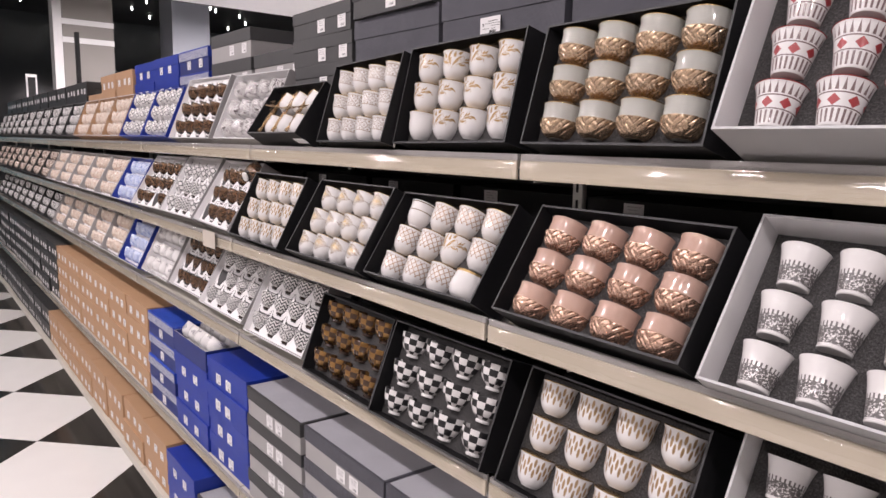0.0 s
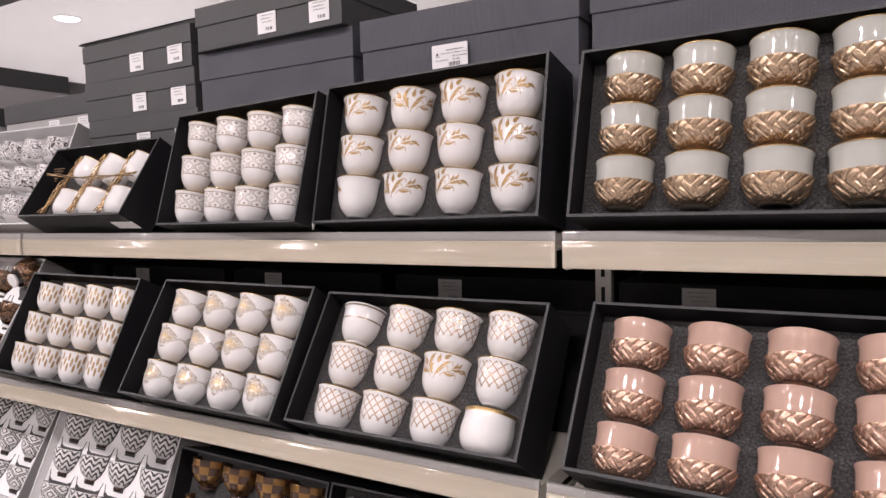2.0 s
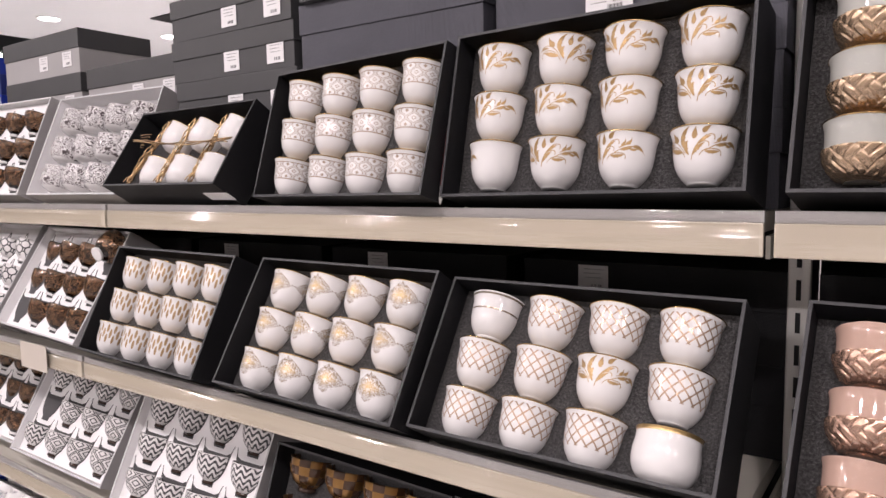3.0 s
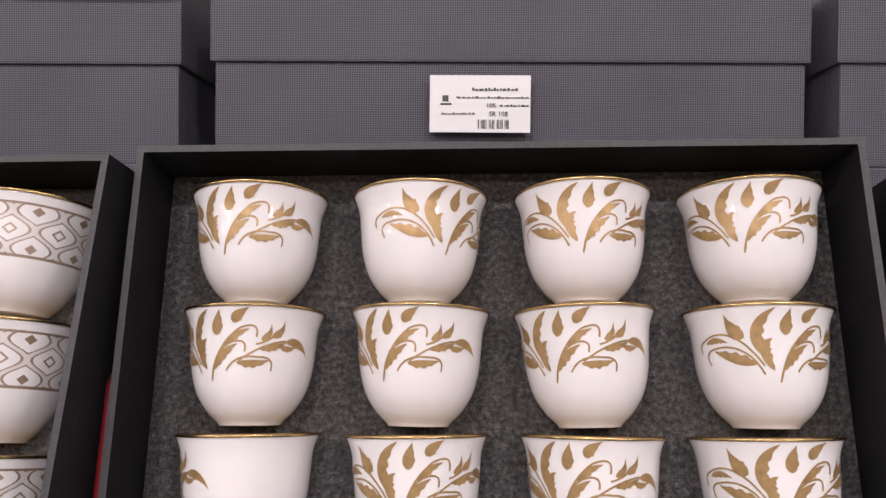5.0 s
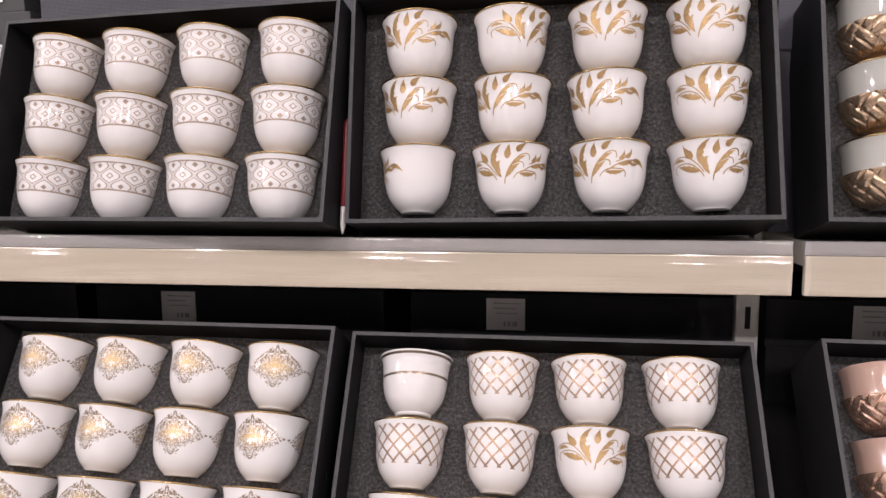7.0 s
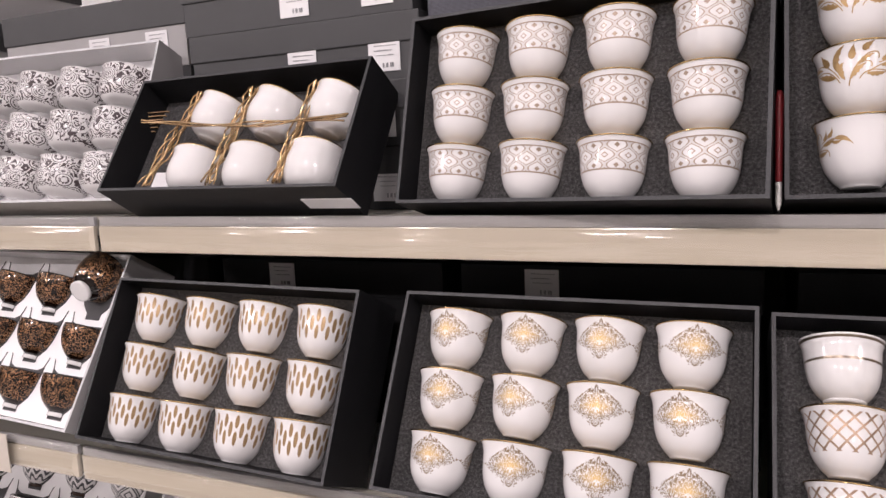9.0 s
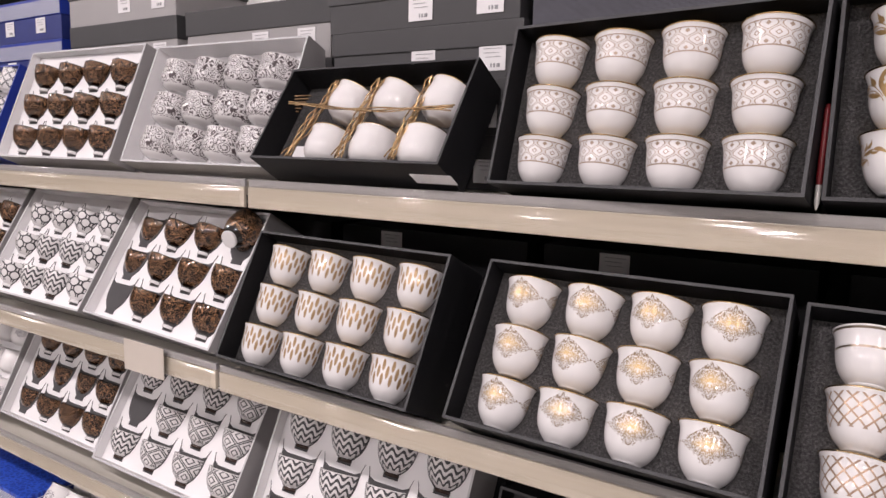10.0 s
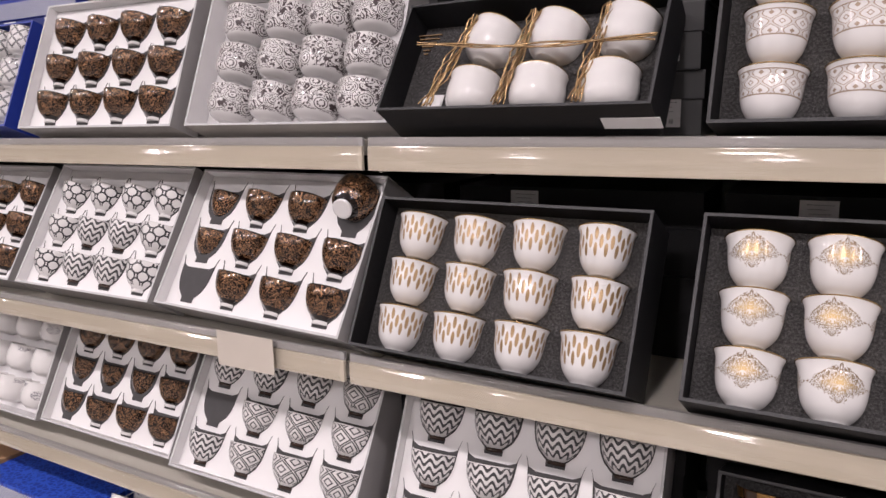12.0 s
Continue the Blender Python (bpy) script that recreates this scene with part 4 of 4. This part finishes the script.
cage = tray(CM, 0.296, 0.140, 0.060, m_black_paper, m_edge, "open black box with six plain cups on a gold stand", m_foam, 0.038)
for j in range(2):
    for i in range(3):
        cup("plain cups", CM @ pose(0.098 + i * 0.074, 0.008 + j * 0.066, -0.030, 0, 0, 3 - 14 * j), 0)
stand = tagged(new("cup_stand"), "gold wire cup stand with twisted leaf uprights in a black box", "stand")
stand.matrix_world = CM
r = random.Random(3)
for cx, tilt in ((0.072, 0.30), (0.149, 0.16), (0.229, 0.14)):
    for s in range(8):
        off = (s - 3.5) * 0.0016
        pts = []
        for i in range(18):
            t = i / 17
            pts.append((cx + off + tilt * 0.115 * (t - 0.5) + 0.0022 * math.sin(t * 9 + s * 2.3) + r.uniform(-0.0011, 0.0011), 0.010 + 0.112 * t, -0.008 + 0.003 * math.cos(t * 12 + s * 1.7) + r.uniform(-0.0011, 0.0011)))
        tube("twisted_wire", pts, 0.0009, m_wire, stand)
for k, dy in enumerate((0.0, 0.004, 0.008)):
    pts = [(0.03 + 0.26 * t, 0.068 + dy * (1.6 - 2.2 * t) + (0.016 - 0.008 * k) * (0.5 - t) ** 2 * (3 if t < 0.5 else 1) + 0.0022 * math.sin(t * 7 + k), 0.004 + 0.0015 * math.sin(t * 17 + k * 2)) for t in (i / 30 for i in range(31))]
    tube("cross_wire", pts, 0.0010, m_wire, stand)
bm = bmesh.new()
for i in range(6):
    cuboid(bm, 0.022 + i * 0.002, 0.052 - i * 0.003, 0.098 - i * 0.0042, 0.0992 - i * 0.0042, -0.006 - 0.001 * i, -0.004 - 0.001 * i)
part("finial", bm, m_wire, stand)


m_tag = m_white_card
cage_label = part("price_label", cuboid(bmesh.new(), 0.245, 0.300, -0.0009, -0.0002, -0.040, -0.022), m_tag, cage, "white label strip")
tg = part("price_tag", cuboid(bmesh.new(), 0.030, 0.056, 0.012, 0.042, -0.0372, -0.0364), m_tag, stand, "white price tag")

# a red pen slipped between two boxes
pen = tagged(new("pen"), "red pen with a white tip standing between two boxes", "pen")
part("barrel", lathe([(0.0020, 0.020), (0.0026, 0.022), (0.0028, 0.084), (0.0016, 0.088)], 16), plain("dark_red_plastic", (0.16, 0.012, 0.016), 0.3), pen, smooth=True)
part("tip", lathe([(0.0006, 0.0), (0.0022, 0.006), (0.0024, 0.020), (0.0018, 0.021)], 16), m_upright, pen, "white tip", smooth=True)
pen.matrix_world = pose(0.752, 1.1135, 1.4915, 0, 14, 0)

# ---- labels and closed boxes ----
def label_bars(bm, w, h, seed):
    r = random.Random(seed)
    for k in range(3):
        z = h * (0.36 - 0.17 * k)
        x, end = -w * r.uniform(0.2, 0.4), w * r.uniform(0.25, 0.42)
        while x < end:
            wide = w * r.uniform(0.02, 0.07)
            cuboid(bm, x, x + wide, -0.0012, -0.0007, z, z + h * r.uniform(0.02, 0.04))
            x += wide + w * 0.02
    n = 14
    for k in range(n):
        if r.random() < 0.75:
            x = -w * 0.05 + w * 0.38 * k / n
            cuboid(bm, x, x + w * 0.38 / n * r.uniform(0.3, 0.8), -0.0012, -0.0007, -h * 0.40, -h * 0.24)
    return bm


label_mesh = mesh_of("price_label", cuboid(bmesh.new(), -0.024, 0.024, -0.0006, 0.0, -0.012, 0.012), m_white_card)
bars_mesh = mesh_of("printed_text", label_bars(bmesh.new(), 0.048, 0.024, 2), m_print)
small_label = mesh_of("price_label_small", cuboid(bmesh.new(), -0.018, 0.018, -0.0006, 0.0, -0.015, 0.015), m_white_card)
small_bars = mesh_of("printed_text_small", label_bars(bmesh.new(), 0.034, 0.028, 5), m_print_soft)

box_protos = {}


def gift_box(style, x, y, z, turn=0.0):
    """A closed box: front at x, its end at y reaching towards smaller y, standing at z. Styles: (length, depth, height, body, lid, band, labels)."""
    at = pose(x, y, z, 0, 0, -90 + turn)
    if style in box_protos:
        return copy_thing(box_protos[style], at)
    w, d, h, body, lid, band, labels, text = STYLES[style]
    bm = bevelled(cuboid(bmesh.new(), 0.002, w - 0.002, 0.002, d, 0, h - 0.002), 0.0012)
    ob = new("gift_box", mesh_of("gift_box", bm, body))
    tagged(ob, text, "box", style)
    lh = h * 0.44
    bm = bevelled(cuboid(bmesh.new(), 0, w, 0, d + 0.002, h - lh, h), 0.0012)
    li = part("lid", bm, lid, ob)
    if style in LIGHT_TOPS:
        # Pale panel whose colour also carries the sheen on the lid's front part.
        part("lid_panel", cuboid(bmesh.new(), 0.006, w - 0.006, 0.006, d * 0.62, h + 0.0002, h + 0.0009), m_sheen_weave, li, "pale woven lid panel with sheen in its colour")
    if band:
        part("band", cuboid(bmesh.new(), 0.001, w - 0.001, -0.0012, -0.0004, h - lh + 0.002, h - 0.006), band, li, "patterned band")
    for u, v, kind in labels:
        o = part("price_label", label_mesh if kind == "wide" else small_label, None, ob, "white price label")
        o.location = (u * w, -0.001 if v > 0.6 else 0.0012, v * h)
        part("printed_text", bars_mesh if kind == "wide" else small_bars, None, o)
    ob.matrix_world = at
    box_protos[style] = ob
    return ob


LIGHT_TOPS = ("grey banded boxes", "grey woven top boxes")
STYLES = {
    "charcoal woven boxes": (0.306, 0.185, 0.0935, m_grey_weave, m_grey_weave, None, (), "closed charcoal woven paper box with lid"),
    "charcoal boxes": (0.292, 0.185, 0.0665, m_dark_lid, m_dark_lid, None, ((0.52, 0.34, "small"), (0.86, 0.36, "small")), "closed charcoal paper box with two price labels"),
    "grey lidded boxes": (0.328, 0.162, 0.0895, m_grey_paper, m_dark_lid, None, ((0.55, 0.34, "small"), (0.85, 0.34, "small")), "closed grey box with charcoal lid and price labels"),
    "navy boxes": (0.314, 0.162, 0.084, m_blue_dark, m_blue, m_band, ((0.35, 0.36, "small"), (0.75, 0.36, "small")), "closed navy box with silver patterned lid band"),
    "blue boxes": (0.304, 0.162, 0.084, m_blue, m_blue, None, ((0.30, 0.4, "small"), (0.65, 0.4, "small")), "closed royal blue paper box with price labels"),
    "flat blue boxes": (0.298, 0.26, 0.0775, m_blue, m_blue, None, ((0.30, 0.34, "small"), (0.55, 0.34, "small")), "closed flat royal blue box with price labels"),
    "scalloped blue boxes": (0.300, 0.26, 0.081, m_blue_dark, m_scale, m_band, ((0.5, 0.30, "small"),), "closed navy box with scalloped blue lid"),
    "tan boxes": (0.304, 0.162, 0.0815, m_orange, m_orange, None, ((0.22, 0.36, "small"), (0.55, 0.40, "small"), (0.80, 0.36, "small")), "closed tan card box with white labels"),
    "black boxes": (0.300, 0.158, 0.0815, m_black_box, m_black_box, None, ((0.22, 0.36, "small"), (0.55, 0.40, "small"), (0.80, 0.36, "small")), "closed black paper box with white labels"),
    "tall tan boxes": (0.300, 0.24, 0.099, m_orange, m_orange, None, ((0.22, 0.36, "small"), (0.55, 0.40, "small"), (0.80, 0.36, "small")), "closed tall tan card box with white labels"),
    "tall blue boxes": (0.300, 0.24, 0.097, m_blue, m_blue, None, ((0.30, 0.4, "small"), (0.65, 0.4, "small")), "closed tall blue paper box with price labels"),
    "tall black boxes": (0.300, 0.20, 0.097, m_black_box, m_black_box, None, ((0.22, 0.36, "small"), (0.55, 0.40, "small"), (0.80, 0.36, "small")), "closed tall black paper box with white labels"),
    "tall dark cartons": (0.300, 0.165, 0.097, m_black_paper, m_black_paper, None, ((0.30, 0.80, "small"),), "closed black paper carton with one label"),
    "dark cartons": (0.300, 0.158, 0.0815, m_black_paper, m_black_paper, None, (), "closed black paper carton behind display boxes"),
    "grey banded boxes": (0.312, 0.27, 0.0765, m_grey_paper, m_dark_lid, None, ((0.45, 0.30, "small"), (0.62, 0.30, "small")), "closed grey box with charcoal lid"),
    "grey woven top boxes": (0.335, 0.27, 0.0765, m_grey_paper, m_grey_weave, None, ((0.5, 0.30, "small"), (0.66, 0.30, "small")), "closed grey box with woven grey lid"),
}


def stack(style, x, y, z, count, jitter=0.004, turn=0.6):
    h = STYLES[style][2]
    r = random.Random(int(y * 331) + count)
    for k in range(count):
        gift_box(style, x + r.uniform(-jitter, jitter), y + r.uniform(-jitter, jitter), z + k * h + 0.0005, r.uniform(-turn, turn))


SZ = 1.4845
stack("charcoal woven boxes", 0.850, 0.460, SZ, 3)
stack("charcoal woven boxes", 0.850, 0.784, SZ, 3, 0.002)
stack("charcoal woven boxes", 0.848, 1.103, SZ, 3, 0.001, 0.2)
stack("charcoal woven boxes", 0.852, 1.427, SZ, 3, 0.002, 0.3)
stack("charcoal boxes", 0.846, 1.418, SZ + 0.281, 1)
stack("charcoal boxes", 0.852, 1.728, SZ, 5)
stack("grey lidded boxes", 0.905, 2.104, SZ, 3)
stack("grey lidded boxes", 0.905, 2.456, SZ, 4)
stack("navy boxes", 0.905, 2.796, SZ, 4)
stack("blue boxes", 0.905, 3.118, SZ, 4)
stack("blue boxes", 0.905, 3.440, SZ, 4)
for k in range(3):
    stack("tan boxes", 0.905, 3.772 + 0.322 * k, SZ, 4 if k < 2 else 3)
for k in range(11):
    stack("black boxes", 0.905, 4.738 + 0.322 * k, SZ, 4)

# label on the leaf box's carton
lab = tagged(part("price_label", bevelled(cuboid(bmesh.new(), -0.0255, 0.0255, -0.0006, 0, -0.0145, 0.0145), 0.0002), m_white_card, None), "white price label with black print on a charcoal box", "label")
lab.matrix_world = pose(0.8465, 0.9635, 1.7025, 0, 0, -90)
bm = bmesh.new()
words = random.Random(8)
for x0, x1, z, tall in ((-0.004, 0.019, 0.0066, 0.0013), (-0.012, 0.0245, 0.0028, 0.0008), (0.010, 0.0245, -0.0014, 0.0009), (-0.0195, -0.0025, -0.0054, 0.0008)):
    x = x0
    while x < x1:
        wide = words.uniform(0.0006, 0.0022)
        cuboid(bm, x, min(x1, x + wide), -0.0010, -0.0007, z, z + tall * words.uniform(0.6, 1.2))
        x += wide + words.uniform(0.0003, 0.0008)
for k in range(20):
    if (k * 7) % 5 != 2:
        cuboid(bm, -0.001 + k * 0.0008, -0.001 + k * 0.0008 + 0.0003 + 0.0002 * (k % 3 == 0), -0.0010, -0.0007, -0.0125, -0.0080)
cuboid(bm, -0.020, -0.0145, -0.0010, -0.0007, -0.0005, 0.0003)
cuboid(bm, -0.019, -0.0160, -0.0010, -0.0007, 0.0012, 0.0042)
part("printed_text", bm, m_print, lab)
for text, x, z, size in (("SR 108", 0.0045, -0.0062, 0.0034), ("15%", 0.0030, -0.0018, 0.0030)):
    cu = bpy.data.curves.new("price_text", "FONT")
    cu.body, cu.size, cu.extrude = text, size, 0.0001
    cu.materials.append(m_print)
    o = new("price_text", cu)
    o.parent = lab
    o.matrix_local = pose(x, -0.0009, z, 90, 0, 0)

# below the sloped shelves
DZ = 0.5555
stack("grey woven top boxes", 0.715, 0.72, DZ, 4)
stack("grey woven top boxes", 0.715, 1.072, DZ, 4)
stack("grey woven top boxes", 0.712, 1.414, DZ, 4)
stack("grey banded boxes", 0.712, 1.734, DZ, 4)
stack("flat blue boxes", 0.712, 2.040, DZ, 4)
stack("blue boxes", 0.712, 2.346, DZ, 3)
stack("scalloped blue boxes", 0.712, 2.654, DZ, 4)
for k in range(6):
    stack("tan boxes", 0.714, 2.965 + 0.307 * k, DZ, 4, 0.003)
for k in range(11):
    stack("black boxes", 0.716, 4.807 + 0.307 * k, DZ, 4)
PZ = 0.2125
for k in range(3):
    stack("grey banded boxes", 0.715, 1.54 + 0.318 * k, PZ, 2)
stack("tall blue boxes", 0.712, 2.484, PZ, 2)
for k in range(8):
    stack("tall tan boxes", 0.714, 2.792 + 0.307 * k, PZ, 2)
for k in range(10):
    stack("tall black boxes", 0.716, 5.248 + 0.307 * k, PZ, 2)

# dark cartons behind the leaning boxes of the lower shelves
for z, x in ((1.2275, 0.893), (0.9735, 0.857)):
    for y in (0.765, 1.090, 1.415, 1.740, 2.065, 2.390, 2.715):
        stack("tall dark cartons" if z > 1.1 else "dark cartons", x, y, z, 2, 0.003)

# an open blue box of cups on the stack
OM = pose(0.712, 2.346, DZ + 3 * 0.084 + 0.001, 0, 0, -90)
ob = new("display_box", tray_mesh(0.300, 0.20, 0.065, m_blue_dark, m_edge_light))
ob.matrix_world = OM @ pose(0, 0, 0.065)
tagged(ob, "open blue box holding loose white cups", "box", "open display boxes")
part("insert", cuboid(bmesh.new(), 0.004, 0.296, 0.004, 0.196, -0.061, -0.035), m_white_card, ob, "white card insert")
for j in range(3):
    for i in range(5):
        cup("blossom cups", OM @ pose(0.036 + i * 0.057, 0.030 + j * 0.058, 0.045, 50, 0, 0), 40 * i)

# paper tag on the middle rail
tag = tagged(part("shelf_tag", bevelled(cuboid(bmesh.new(), -0.0465, 0.0465, -0.001, 0, -0.023, 0.023), 0.0004), m_tag_cream, None), "blank cream paper tag clipped on the shelf edge", "label")
tag.matrix_world = pose(0.6955, 1.940, 1.227, 0, 0, -90)

# far end of the shop
sign = tagged(new("sign_stand"), "small framed sign on a thin post", "sign")
sign.location = (1.21, 8.6, -0.0)
part("post", lathe([(0.012, 0.0), (0.012, 1.82)], 10), m_black, sign)
part("frame", cuboid(bmesh.new(), -0.05, 0.05, -0.012, 0.012, 1.82, 2.14), m_trim, sign)
part("panel", cuboid(bmesh.new(), -0.035, 0.035, -0.016, -0.0125, 1.85, 2.11), m_black, sign)
disp = tagged(part("display_stand", bevelled(cuboid(bmesh.new(), -0.2, 0.85, 9.6, 10.0, 0.0, 2.15), 0.02), m_teal, None), "dark teal display stand at the shop's end", "display")

tagged(part("shelf_post", bevelled(cuboid(bmesh.new(), 1.115, 1.14, 5.765, 5.815, 0.0, 2.25), 0.002), m_black, None), "thin black steel post behind the shelving", "post")

# floor tiles
tw, tb = tile_mesh("tile_white", m_tile_white), tile_mesh("tile_black", m_tile_black)
far = {0: bmesh.new(), 1: bmesh.new()}
for i in range(-24, 30):
    for j in range(-24, 26):
        s, d = 4.318 + (i + 0.5) * D, -3.366 + (j + 0.5) * D
        x, y = (s + d) / 2, (s - d) / 2
        if not (-3.7 < x < 7.7 and -3.7 < y < 17.7):
            continue
        white = (i + j) % 2
        at = pose(x, y, 0.0, 0, 0, 45)
        if -2.6 < x < 1.2 and 0.0 < y < 11:
            o = new("tile", tw if white else tb)
            o.parent = floor
            o.matrix_world = at
        else:
            c = cuboid(bmesh.new(), -TILE / 2 + 0.001, TILE / 2 - 0.001, -TILE / 2 + 0.001, TILE / 2 - 0.001, -0.012, 0.0)
            c.transform(at)
            tmp = bpy.data.meshes.new("tmp")
            c.to_mesh(tmp)
            c.free()
            far[white].from_mesh(tmp)
            bpy.data.meshes.remove(tmp)
for white, bmf in far.items():
    tagged(part("tiles", bmf, m_tile_white if white else m_tile_black, floor), kind="stuff")
